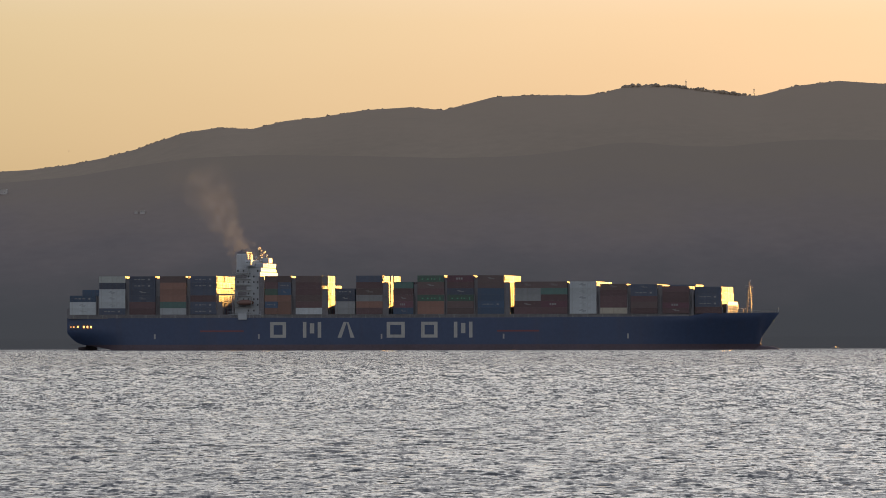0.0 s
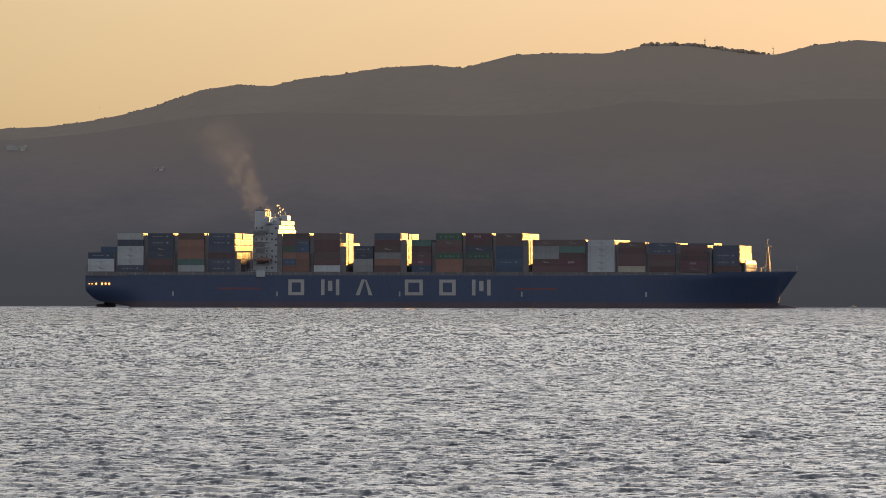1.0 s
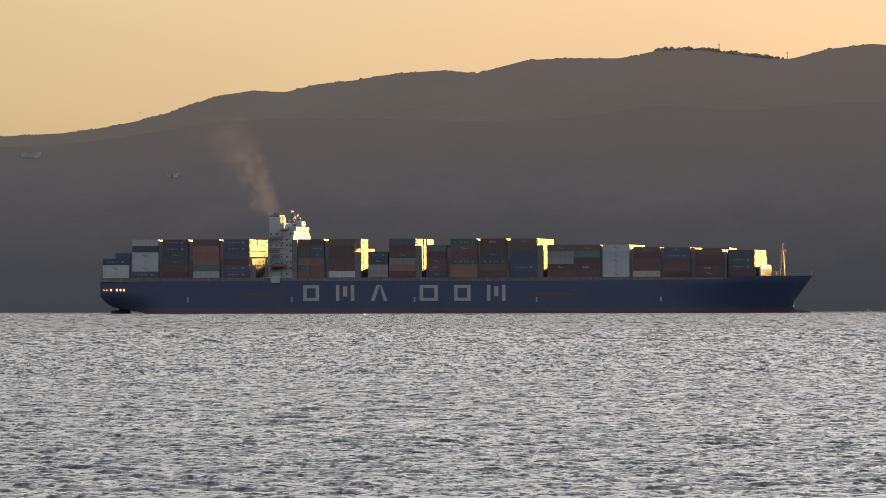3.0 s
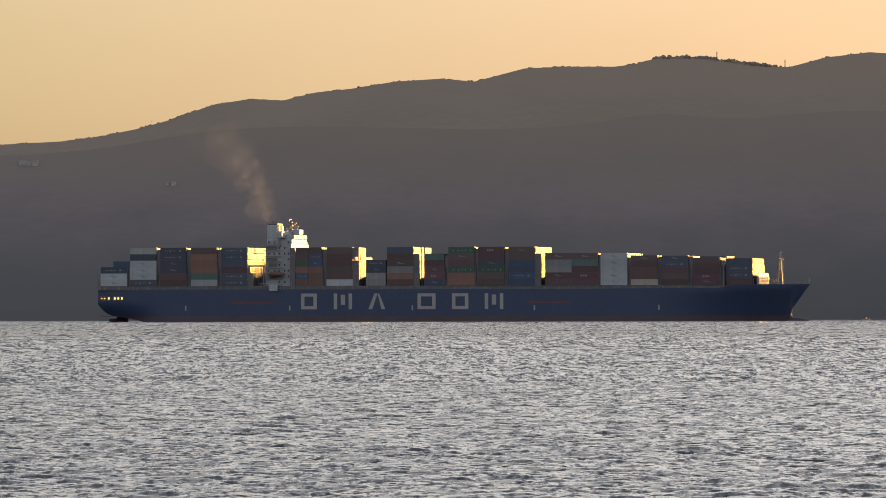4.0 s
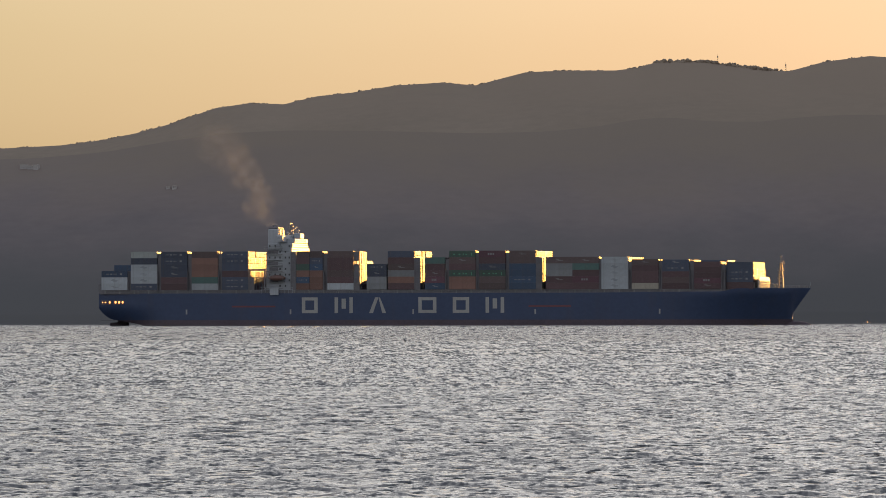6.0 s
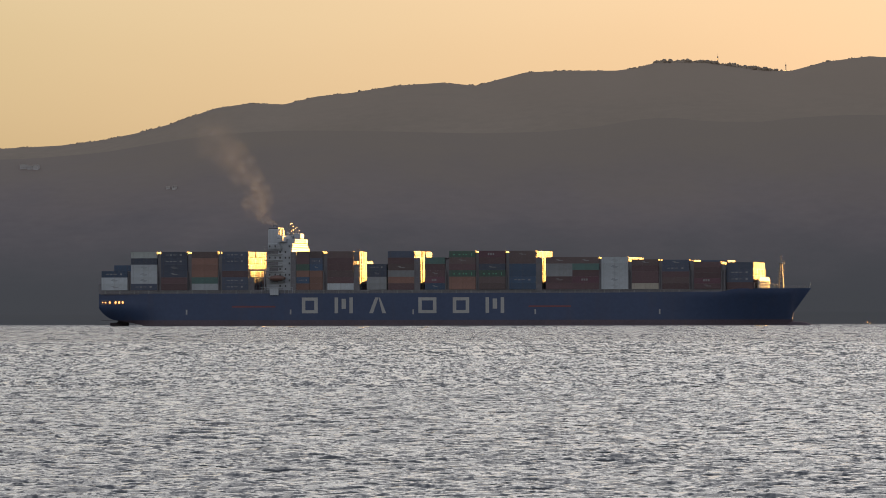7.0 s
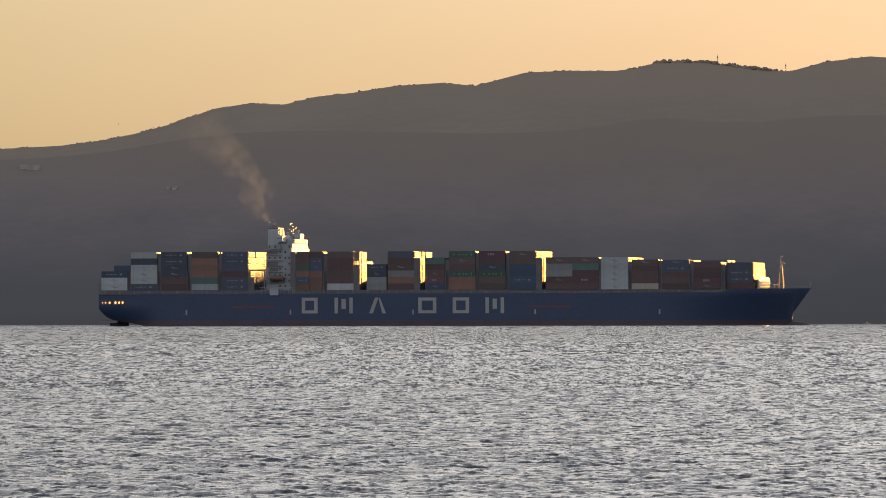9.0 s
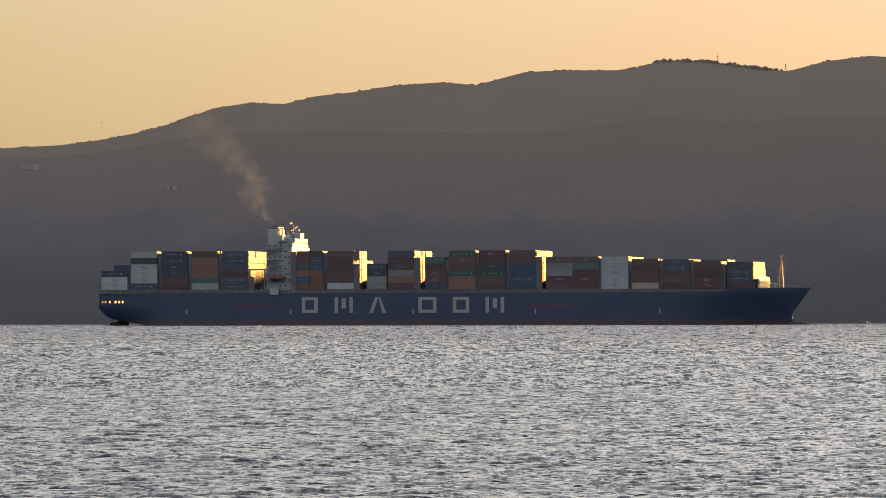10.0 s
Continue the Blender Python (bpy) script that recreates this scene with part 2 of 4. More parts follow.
def prism(bm, outline, y0, y1):
    """A closed outline of (x, z), pushed from y0 to y1."""
    a = [bm.verts.new((x, y0, z)) for x, z in outline]
    b = [bm.verts.new((x, y1, z)) for x, z in outline]
    bm.faces.new(a)
    bm.faces.new(b[::-1])
    for i in range(len(a)):
        j = (i + 1) % len(a)
        bm.faces.new((a[j], a[i], b[i], b[j]))


def mesh_of(name, bm, material, smooth=False):
    bmesh.ops.recalc_face_normals(bm, faces=bm.faces)
    me = bpy.data.meshes.new(name)
    bm.to_mesh(me)
    bm.free()
    me.materials.append(material)
    if smooth:
        me.polygons.foreach_set("use_smooth", [True] * len(me.polygons))
        me.set_sharp_from_angle(angle=radians(38))
    return me


def part(name, bm, material, parent, label="", smooth=False):
    ob = new(name, mesh_of(name, bm, material, smooth))
    ob.parent = parent
    if label:
        tagged(ob, label)
    return ob


def thing(name, label, category, group="", m=None, kind=""):
    ob = tagged(new(name), label, category, group, kind)
    ob.empty_display_size = 0.1
    if m is not None:
        ob.matrix_world = m
    return ob


def grid_mesh(name, xs, ys, z, material, smooth=True):
    """A sheet over the plan xs by ys with heights z[j, i]."""
    nx, ny = len(xs), len(ys)
    co = np.empty((ny, nx, 3), np.float32)
    co[..., 0], co[..., 1], co[..., 2] = xs[None, :], ys[:, None], z
    i = np.arange((ny - 1) * (nx - 1))
    a = (i // (nx - 1)) * nx + i % (nx - 1)
    quads = np.stack([a, a + 1, a + nx + 1, a + nx], 1).astype(np.int32)
    me = bpy.data.meshes.new(name)
    me.vertices.add(nx * ny)
    me.vertices.foreach_set("co", co.ravel())
    me.loops.add(quads.size)
    me.loops.foreach_set("vertex_index", quads.ravel())
    me.polygons.add(len(quads))
    me.polygons.foreach_set("loop_start", np.arange(0, quads.size, 4, dtype=np.int32))
    me.polygons.foreach_set("use_smooth", np.full(len(quads), smooth))
    me.update(calc_edges=True)
    me.materials.append(material)
    return me


# ---- the sea ----
tagged(new("water", grid_mesh("water", np.linspace(-4500, 4500, 91), np.linspace(-2500, 4950, 91), np.full((91, 91), -0.16), SEA_FAR)),
       "wind-rippled silver-grey sea", "sea", kind="structure")


def chop(xs, ys, seed, heading, shortest):
    """Wind chop: many small sine waves about one heading, no shorter than the grid can carry."""
    rng = np.random.default_rng(seed)
    z = np.zeros((len(ys), len(xs)), np.float32)
    X, Y = xs[None, :].astype(np.float32), ys[:, None].astype(np.float32)
    for i in range(60):
        length = 0.36 * (3.4 / 0.36) ** (rng.random() ** 1.4)
        turn = heading + rng.normal(0, 0.6)
        phase = rng.random() * 6.28
        if length < shortest:
            continue
        k = 6.2832 / length
        th = k * (X * math.cos(turn) + Y * math.sin(turn)) + phase
        z += 0.005 * length * min(1.0, 1 / length) ** 0.5 * (np.sin(th) + 0.25 * np.cos(2 * th))
    return z


FIELDS = ((88, 171, 16, 0.11, 0.13, SEA_NEAR), (170, 331, 25, 0.16, 0.2, SEA_NEAR), (330, 601, 41, 0.35, 0.4, SEA_MID), (600, 1000, 64, 0.6, 0.7, SEA_OUT))


def wave_sheet(seed, heading, lift, fields):
    top = thing("sea_waves", "choppy silver-grey wavelets on the sea surface", "waves", "waves", kind="stuff")
    for y0, y1, half, dx, dy, skin in fields:
        xs, ys = np.arange(-half, half, dx), np.arange(y0, y1, dy)
        ob = new("wave_field", grid_mesh("wave_field", xs, ys, chop(xs, ys, seed, heading, dy * 2.7) + lift, skin))
        ob.parent = top
    return top


def wavelets(top, count, seed, low=10.0, high=320.0, size=1.0):
    """Single short crests on the open water, each a low ridge that runs out at both ends."""
    rng = np.random.default_rng(seed)
    y = 13510 * EYE_Z / (low + (high - low) * rng.beta(1.0, 2.0, count))
    x = rng.uniform(-1, 1, count) * (0.062 * y + 15)
    wide, tall = size * (0.13 + 0.00022 * y) * rng.lognormal(0.0, 0.6, count), 0.03 * size + 0.00003 * size ** 0.5 * y * rng.lognormal(0.0, 0.4, count)
    skew = rng.normal(0, 0.3, count)
    f, h = np.array([-1, -0.55, 0, 0.5, 1.0]), np.array([0.02, 0.62, 1.0, 0.7, 0.02])
    co = np.empty((count, 5, 3, 3))
    for k in range(3):
        co[:, :, k, 0] = x[:, None] + wide[:, None] * f
        co[:, :, k, 1] = y[:, None] + wide[:, None] * f * skew[:, None] + (-2.2, 0.0, 3.2)[k] * tall[:, None] * (0.3 + h)
        co[:, :, k, 2] = np.where(y < 1000, -0.04, -0.2)[:, None] + (h * tall[:, None] + 0.04 if k == 1 else 0)
    quads = [(5 * 0 + a * 3 + b, (a + 1) * 3 + b, (a + 1) * 3 + b + 1, a * 3 + b + 1) for a in range(4) for b in range(2)]
    faces = (np.arange(count)[:, None, None] * 15 + np.array(quads)).reshape(-1, 4)
    me = bpy.data.meshes.new("wavelets")
    me.from_pydata(co.reshape(-1, 3).tolist(), [], faces.tolist())
    me.polygons.foreach_set("use_smooth", np.full(len(faces), True))
    me.materials.append(SEA_FAR)
    ob = new("wavelets", me)
    ob.parent = top


waves_a = wave_sheet(3, -1.85, 0.0, FIELDS)
waves_b = wave_sheet(8, -1.2, -0.012, FIELDS[:3])
wavelets(waves_a, 4000, 21)
wavelets(waves_b, 4000, 22)
wavelets(waves_a, 13000, 23, 10.5, 75.0, 0.27)
wavelets(waves_b, 13000, 24, 10.5, 75.0, 0.27)

# ---- the hills ----
RIDGE_Y, SHORE_Y, SPUR_Y = 4700.0, 4150.0, 4480.0
RIDGE = [(-60, 268), (0, 263), (110, 257), (180, 248), (240, 236), (300, 220), (380, 192), (440, 183), (503, 185), (560, 171), (620, 165),
         (700, 152), (780, 147), (843, 152), (880, 142), (930, 129), (1000, 126), (1090, 126), (1130, 121), (1160, 112), (1240, 111), (1300, 119),
         (1360, 127), (1400, 127), (1460, 111), (1540, 101), (1640, 108)]
SPUR = [(-60, 284), (60, 280), (180, 270), (300, 250), (400, 236), (520, 231), (680, 233), (850, 237), (970, 234), (1060, 225), (1130, 212), (1190, 209),
        (1250, 216), (1340, 218), (1420, 209), (1500, 205), (1640, 206)]


def crest(line, far):
    """Two rows, x and z, of a crest at the distance far."""
    return np.array([((u - 784) / 13510 * far, EYE_Z - 1.6 + (564.4 - v) / 13510 * far) for u, v in line]).T


CRESTS = {RIDGE_Y: crest(RIDGE, RIDGE_Y), SPUR_Y: crest(SPUR, SPUR_Y)}


def ridge_height(x, far=RIDGE_Y):
    cx, cz = CRESTS[far]
    inside = np.interp(x, cx, cz)
    off = np.maximum(np.maximum(cx[0] - x, x - cx[-1]), 0)
    return inside * (0.16 + 0.84 * np.exp(-(off / 90) ** 2)) + 12 * (1 - np.cos(off / 260))


def hill_noise(X, Y, scale, seed):
    rng = np.random.default_rng(seed)
    z = np.zeros(np.broadcast(X, Y).shape)
    for i in range(14):
        t = rng.random() * 6.28
        k = 6.2832 / (scale * (0.4 + 1.6 * rng.random()))
        z += np.sin(k * (X * math.cos(t) + Y * math.sin(t)) + rng.random() * 6.28)
    return z / 14


def hill_z(X, Y, far=RIDGE_Y):
    """Height of the land that rises from the shore to the crest at the distance far and falls behind it."""
    t = np.clip((Y - SHORE_Y) / (far - SHORE_Y), 0, 1.6)
    rise = np.where(t < 1, t * (1.22 - 0.22 * t), 1 - 0.5 * (t - 1))
    near_crest = np.clip((t - 0.8) / 0.2, 0, 1) if far == RIDGE_Y else 0.0
    soft = sum(ridge_height(X + d, far) for d in range(-36, 37, 6)) / 13 if far == RIDGE_Y else sum(ridge_height(X + d, far) for d in (-8, -4, 0, 4, 8)) / 5
    z = (soft + (ridge_height(X, far) - soft) * near_crest) * rise + np.clip((Y - SHORE_Y) / 10, -0.5, 1) * 1.6
    z = z + 0.6 * hill_noise(X, Y, 240, 1) * np.clip(t * 4, 0, 1) * np.clip((1 - t) * 5, 0, 1)
    return z + 0.06 * hill_noise(X, Y, 14, 2) * np.clip(t * 6, 0, 1) * np.clip(abs(1 - t) * 8, 0, 1)


hx = np.concatenate([np.linspace(-2600, -330, 60), np.arange(-325, 325, 1.6), np.linspace(330, 2600, 60)])
hy = np.concatenate([np.linspace(4440, RIDGE_Y, 90), np.linspace(RIDGE_Y + 5, 4900, 20)])
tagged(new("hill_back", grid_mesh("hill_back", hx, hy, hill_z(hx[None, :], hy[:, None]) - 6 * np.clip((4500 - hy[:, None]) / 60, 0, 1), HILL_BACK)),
       "long brown mountain ridge behind the bay, paled by haze in its colour", "hill", kind="structure")
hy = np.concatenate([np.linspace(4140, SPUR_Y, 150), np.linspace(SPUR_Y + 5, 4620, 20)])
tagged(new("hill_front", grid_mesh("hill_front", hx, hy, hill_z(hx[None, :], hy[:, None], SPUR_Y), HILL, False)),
       "scrub-covered spur between the shore and the ridge, haze in its colour", "hill", kind="structure")


def scrub(name, label, places, material):
    """Bushes and trees as clusters of small ragged clumps, one mesh."""
    rng = random.Random(5)
    base = bmesh.new()
    bmesh.ops.create_icosphere(base, subdivisions=2, radius=1.0)
    bv = [v.co.copy() for v in base.verts]
    bf = [[v.index for v in f.verts] for f in base.faces]
    base.free()
    verts, faces = [], []
    for x, y, z, size in places:
        for i in range(rng.randint(5, 8)):
            r = size * rng.uniform(0.28, 0.6)
            c = Vector((x + rng.gauss(0, 0.55) * size, y + rng.gauss(0, 0.4) * size, z + size * (0.25 + 0.75 * rng.random() ** 0.6) - r))
            o = len(verts)
            verts += [c + v * r * rng.uniform(0.82, 1.12) for v in bv]
            faces += [[o + k for k in f] for f in bf]
    me = bpy.data.meshes.new(name)
    me.from_pydata(verts, [], faces)
    me.materials.append(material)
    return tagged(new(name, me), label, "trees", kind="stuff")


rng = random.Random(11)
spots = []
for i in range(900):
    x = rng.uniform(-312, 312)
    wood = 132 < x < 208
    if not wood and math.sin(x / 9.0) + math.sin(x / 3.7 + 1) < rng.uniform(-1.6, 1.2):
        continue
    size = rng.uniform(1.5, 3.2) if wood else rng.uniform(0.9, 1.9)
    up = size * (rng.uniform(0.4, 1.0) if wood else rng.uniform(0.2, 0.65))
    spots.append((x, RIDGE_Y + rng.uniform(0.5, 5.0), up - size, size))
spots = [(x, y, float(hill_z(np.array(x), np.array(y))) + z, s) for x, y, z, s in spots]
scrub("ridge_trees", "dark scrubby trees along the mountain crest", spots, LEAF)

# ---- the container ship ----
YAW = -11.0
SHIP = pose(6.4, 3500, 0, 0, 0, YAW)
ship = thing("container_ship", "navy blue container ship with white superstructure, loaded, lying at anchor", "container ship", m=SHIP)
HALF = 21.4


def deck_z(x):
    return 14.6 + 0.7 * max(0, (x - 60) / 100) + (1.3 * min(1, (x - 126) / 6) if x > 126 else 0)


def sections(z_low, z_high, bottom, fore=164):
    """Half-breadths of the hull along its length, as rows of rings for one band of height."""
    xs = [-164, -163.4, -162.5, -161.4, -160, -158, -156, -153, -150, -147, -144, -140, -136, -130, -124, -110, -90, -60, -20, 20, 60]
    xs += [68 + 4 * i for i in range(15)] + [125.9, 127, 130, 133, 136, 139, 142, 145, 148, 151, 153, 155, 155.6, 156.4, 157.5, 158.5, 160, 161, 162, 163, 164]
    bm = bmesh.new()
    rows = []
    for x in [x for x in xs if x <= fore]:
        zd = deck_z(x)
        zb = bottom(x)
        ring = []
        for i in range(9):
            z = max(z_low, zb) + (min(z_high, zd) - max(z_low, zb)) * i / 8
            ring.append((z, half_breadth(x, z, zd)))
        rows.append((x, ring))
    cols = []
    for x, ring in rows:
        cols.append([bm.verts.new((x, -b, z)) for z, b in ring] + [bm.verts.new((x, b, z)) for z, b in reversed(ring)])
    for a, b in zip(cols, cols[1:]):
        for i in range(len(a) - 1):
            bm.faces.new((a[i], b[i], b[i + 1], a[i + 1]))
        bm.faces.new((a[-1], b[-1], b[0], a[0]))
    bm.faces.new(cols[0][::-1])
    bm.faces.new(cols[-1])
    for e in bm.edges:
        ends = [cols[k][i] for k in range(len(cols)) for i in (0, -1) if cols[k][i] in e.verts]
        e.smooth = len(ends) < 2
    return bm


def stern_bottom(x):
    """The counter lifts out of the water aft; the stem rakes forward."""
    if x < -143:
        return 3.5 * ((-143 - x) / 21.0) ** 0.9 + (4.2 * ((-158 - x) / 6) ** 2 if x < -158 else 0)
    if x > 155.5:
        return 5.0 + 11.8 * ((x - 155.5) / 8.5) ** 0.95
    return -3.0


def half_breadth(x, z, zd):
    b = HALF
    if x < -120:
        b = HALF - 1.6 * ((-120 - x) / 44) ** 2
        if x < -136:
            k = (-136 - x) / 28
            b -= (1 - min(1, max(0, z) / 9.0)) ** 1.6 * 9.0 * k
    if x > 60:
        k = min(1.0, (x - 60) / 95.0)
        low = HALF * (1 - k ** 4.2)
        high = HALF * (1 - max(0.0, (x - 122) / 42.0) ** 2.2)
        f = min(1, max(0, z / (zd - 1.5))) ** 1.1
        b = low + (high - low) * f
        if x > 155:
            b = min(b, max(0.05, high * max(0.008, (z - stern_bottom(x) + 0.05) / 8.5)))
    return max(0.05, b)


part("hull", sections(2.4, 99, stern_bottom), NAVY, ship, "navy blue steel hull with a raked bow", True)
bm = sections(-3.0, 2.4, lambda x: min(2.3, stern_bottom(x)) if x < 155.6 else 2.3, 155.6)
part("boot_topping", bm, RED_BOTTOM, ship, "dull red bottom paint along the waterline", True)
bm = bmesh.new()
bmesh.ops.create_uvsphere(bm, u_segments=16, v_segments=10, radius=1.0, matrix=Matrix.Translation((156.5, 0, -0.6)) @ Matrix.Diagonal((7.6, 2.2, 2.2, 1)))
part("bulbous_bow", bm, RED_BOTTOM, ship, smooth=True)
bm = bmesh.new()
prism(bm, [(-163.2, -4), (-154.3, -4), (-154.5, 1.0), (-156, 3.5), (-159, 3.5), (-160, 1.4), (-163.4, 1.2)], -0.5, 0.5)
part("rudder", bm, RED_BOTTOM, ship)

# cargo hatches, coamings and the side walkway
bm = bmesh.new()
box(bm, -163, 110, -20.9, 20.9, 14.3, 16.2)
box(bm, 110, 125.5, -20.7, 20.7, 14.3, 16.2)
box(bm, 125.5, 139, -18.0, 18.0, 14.3, 16.2)
part("hatch_coaming", bm, DARKSTEEL, ship)
for i in range(44):
    x = -161 + i * 6.85
    if -88 < x < -72 or x > 112:
        continue
    bm = bmesh.new()
    box(bm, x, x + 0.5, -21.2, -20.6, 14.5, 16.0)
    box(bm, x - 0.25, x + 0.75, -21.25, -20.5, 15.8, 16.05)
    part("stanchion", bm, STEEL, ship)
bm = bmesh.new()
for z in (15.1, 15.6):
    bar(bm, (-160, -21.35, z), (112, -21.35, z + 0.3), 0.05, sides=4)
for i in range(91):
    x = -160 + 3 * i
    bar(bm, (x, -21.35, 14.5), (x, -21.35, 15.7), 0.05, sides=4)
part("side_railing", bm, STEEL, ship)

# plain white shapes where the owner's name stands on the hull side
def plate(name, outlines, material, label="", y=-21.46):
    bm = bmesh.new()
    for o in outlines:
        prism(bm, o, y, y + 0.12)
    return part(name, bm, material, ship, label)


def rect(x0, x1, z0, z1):
    return [(x0, z0), (x1, z0), (x1, z1), (x0, z1)]


LOW, HIGH = 5.5, 12.7
for x0, x1, shape in ((-68.2, -60.8, "frame"), (-52.9, -44.4, "posts"), (-36.8, -28.9, "peak"), (-13.9, -5.5, "frame"), (2.1, 9.7, "frame"), (17.3, 25.9, "posts")):
    w = 1.6
    if shape == "frame":
        o = [rect(x0, x0 + w, LOW, HIGH), rect(x1 - w, x1, LOW, HIGH), rect(x0 + w, x1 - w, LOW, LOW + 1.4), rect(x0 + w, x1 - w, HIGH - 1.4, HIGH)]
    elif shape == "posts":
        c = (x0 + x1) / 2
        o = [rect(x0, x0 + w, LOW, HIGH), rect(x1 - w, x1, LOW, HIGH), rect(c - 1.0, c + 1.0, LOW + 2, HIGH - 0.6)]
    else:
        c = (x0 + x1) / 2
        o = [[(x0, LOW), (x0 + 1.8, LOW), (c + 0.4, HIGH), (c - 1.1, HIGH)], [(x1 - 1.8, LOW), (x1, LOW), (c + 1.1, HIGH), (c + 0.45, HIGH - 0.2)]]
    plate("hull_mark", o, OFFWHITE, "plain off-white painted shape")
for x in (-122.3, -73.5, -16.3, 40.3, 97.6):
    plate("tug_mark", [rect(x - 0.35, x + 0.35, 5.0, 7.2)], OFFWHITE)
for x0, x1 in ((-101, -80.6), (37.2, 56.7)):
    plate("hull_stripe", [rect(x0, x1, 8.2, 8.9)], RED_MARK, "faded red painted stripe")

# mooring deck: framed openings, glowing balls added for the warm light showing through
for x, h in ((-162.2, 0.3), (-160.8, 0.4), (-158.9, 1.0), (-156.1, 1.3), (-154.4, 1.2), (-152.7, 1.1)):
    y = -half_breadth(x, 11, 14.6) - 0.05
    bm = bmesh.new()
    for a, b, c, d in ((-0.75, 0.75, 0.8, 1.0), (-0.75, 0.75, -1.0, -0.8), (-0.75, -0.6, -0.8, 0.8), (0.6, 0.75, -0.8, 0.8)):
        box(bm, x + a, x + b, y - 0.12, y + 0.2, 10.6 + c, 10.6 + d)
    port = part("mooring_port", bm, DARKSTEEL, ship)
    bm = bmesh.new()
    ball(bm, (x + 0.1 * h, y, 10.6), 0.42 * h ** 0.5, 2, 1.25)
    part("glow_ball", bm, PORT_GLOW, port, "glowing warm ball put in for the light showing in the port")

# accommodation tower
TX0, TX1 = -85.8, -73.6
bm = bmesh.new()
box(bm, TX0, TX1, -17, 17, 14.6, 33.5, 0.15)
box(bm, TX0 + 0.6, TX1, -16.4, 16.4, 33.5, 37.6, 0.15)
box(bm, TX1 - 0.8, TX1 + 0.3, -19.4, 19.4, 32.6, 35.6, 0.2)
box(bm, TX1 - 0.6, TX1 + 0.2, -17.2, 17.2, 35.7, 36.9, 0.2)
tower = part("accommodation_block", bm, WHITE, ship, "white painted steel accommodation tower")
for k in range(8):
    z = 16.8 + 2.6 * k
    bm = bmesh.new()
    box(bm, TX0 - 0.9, TX1 - 4.5, -17.9, -16.9, z - 0.12, z + 0.1)
    for i in range(6):
        bar(bm, (TX0 - 0.8 + i * 1.75, -17.85, z), (TX0 - 0.8 + i * 1.75, -17.85, z + 1.05), 0.04, sides=4)
    bar(bm, (TX0 - 0.85, -17.85, z + 1.05), (TX1 - 4.5, -17.85, z + 1.05), 0.04, sides=4)
    part("gallery", bm, STEEL, tower)
    if k in (1, 3, 4, 6):
        # dark panel on the wall in place of the shade inside an open gallery
        bm = bmesh.new()
        box(bm, TX0 + 0.5 + (k % 2), TX0 + 5.6, -17.07, -16.9, z + 0.3, z + 1.9)
        part("gallery_shade", bm, DARKSTEEL, tower)
    for x in (TX0 + 1.6, TX0 + 4.2, TX0 + 6.5, TX1 - 3.2, TX1 - 1.4):
        if k in (1, 3, 4, 6) and x < TX0 + 6:
            continue
        if (k * 7 + int(x)) % 3 == 0:
            continue
        bm = bmesh.new()
        box(bm, x - 0.35, x + 0.35, -17.06, -16.96, z + 0.75, z + 1.65, 0.03)
        part("window", bm, GLASS, tower)
bm = bmesh.new()
box(bm, TX0 + 3.9, TX1 - 3.4, -13, 13, 37.6, 41.3, 0.25)
box(bm, TX1 - 3.4, TX1 + 0.4, -13.2, 15.2, 37.6, 39.7, 0.25)
box(bm, TX1 - 3.0, TX1 + 0.3, -0.5, 7.5, 39.7, 42.3, 0.3)
bridge = part("wheelhouse", bm, WHITE, ship, "white navigating bridge with a band of windows")
for i in range(12):
    bm = bmesh.new()
    box(bm, TX1 + 0.38, TX1 + 0.5, -11.6 + i * 1.95, -10.1 + i * 1.95, 38.2, 39.3)
    part("window", bm, GLASS, bridge)
for i in range(3):
    bm = bmesh.new()
    box(bm, TX0 + 4.4 + i * 1.4, TX0 + 5.5 + i * 1.4, -13.08, -12.96, 38.9, 40.1)
    part("window", bm, GLASS, bridge)
for s, tip in ((-1, 21.4), (1, 17.0)):
    bm = bmesh.new()
    a, b = sorted((s * 13.0, s * tip))
    w0, w1 = TX1 - 6.8, TX1 - 3.5
    box(bm, w0, w1, a, b, 38.3, 38.6)
    box(bm, w0, w0 + 0.15, a, b, 38.6, 39.8)
    box(bm, w1 - 0.15, w1, a, b, 38.6, 41.0)
    box(bm, w0, w1, s * tip - 0.1, s * tip + 0.1, 38.6, 39.8)
    bar(bm, (TX1 - 5.2, s * (tip - 0.9), 38.3), (TX1 - 5.2, s * 16.3, 34.2), 0.22)
    part("bridge_wing", bm, WHITE, ship)
bm = bmesh.new()
box(bm, TX0 - 1.5, TX0 + 3.5, -6.5, 6.5, 33.5, 44.3, 0.5)
funnel = part("funnel", bm, WHITE, ship, "white funnel casing with a dark top")
bm = bmesh.new()
box(bm, TX0 - 1.3, TX0 + 3.3, -6.2, 6.2, 44.3, 45.1, 0.3)
part("funnel_cap", bm, DARKSTEEL, funnel)
for y in (-4.6, -1.0, 2.4):
    bm = bmesh.new()
    box(bm, TX0 + 3.45, TX0 + 3.7, y, y + 1.2, 41.0, 44.2)
    part("louvre", bm, DARKSTEEL, funnel)
for y in (-4, -1.5, 1.5, 4):
    bm = bmesh.new()
    bar(bm, (TX0 + 0.9, y, 44.8), (TX0 + 0.5, y, 46.2), 0.5, sides=10)
    part("exhaust_pipe", bm, DARKSTEEL, funnel)
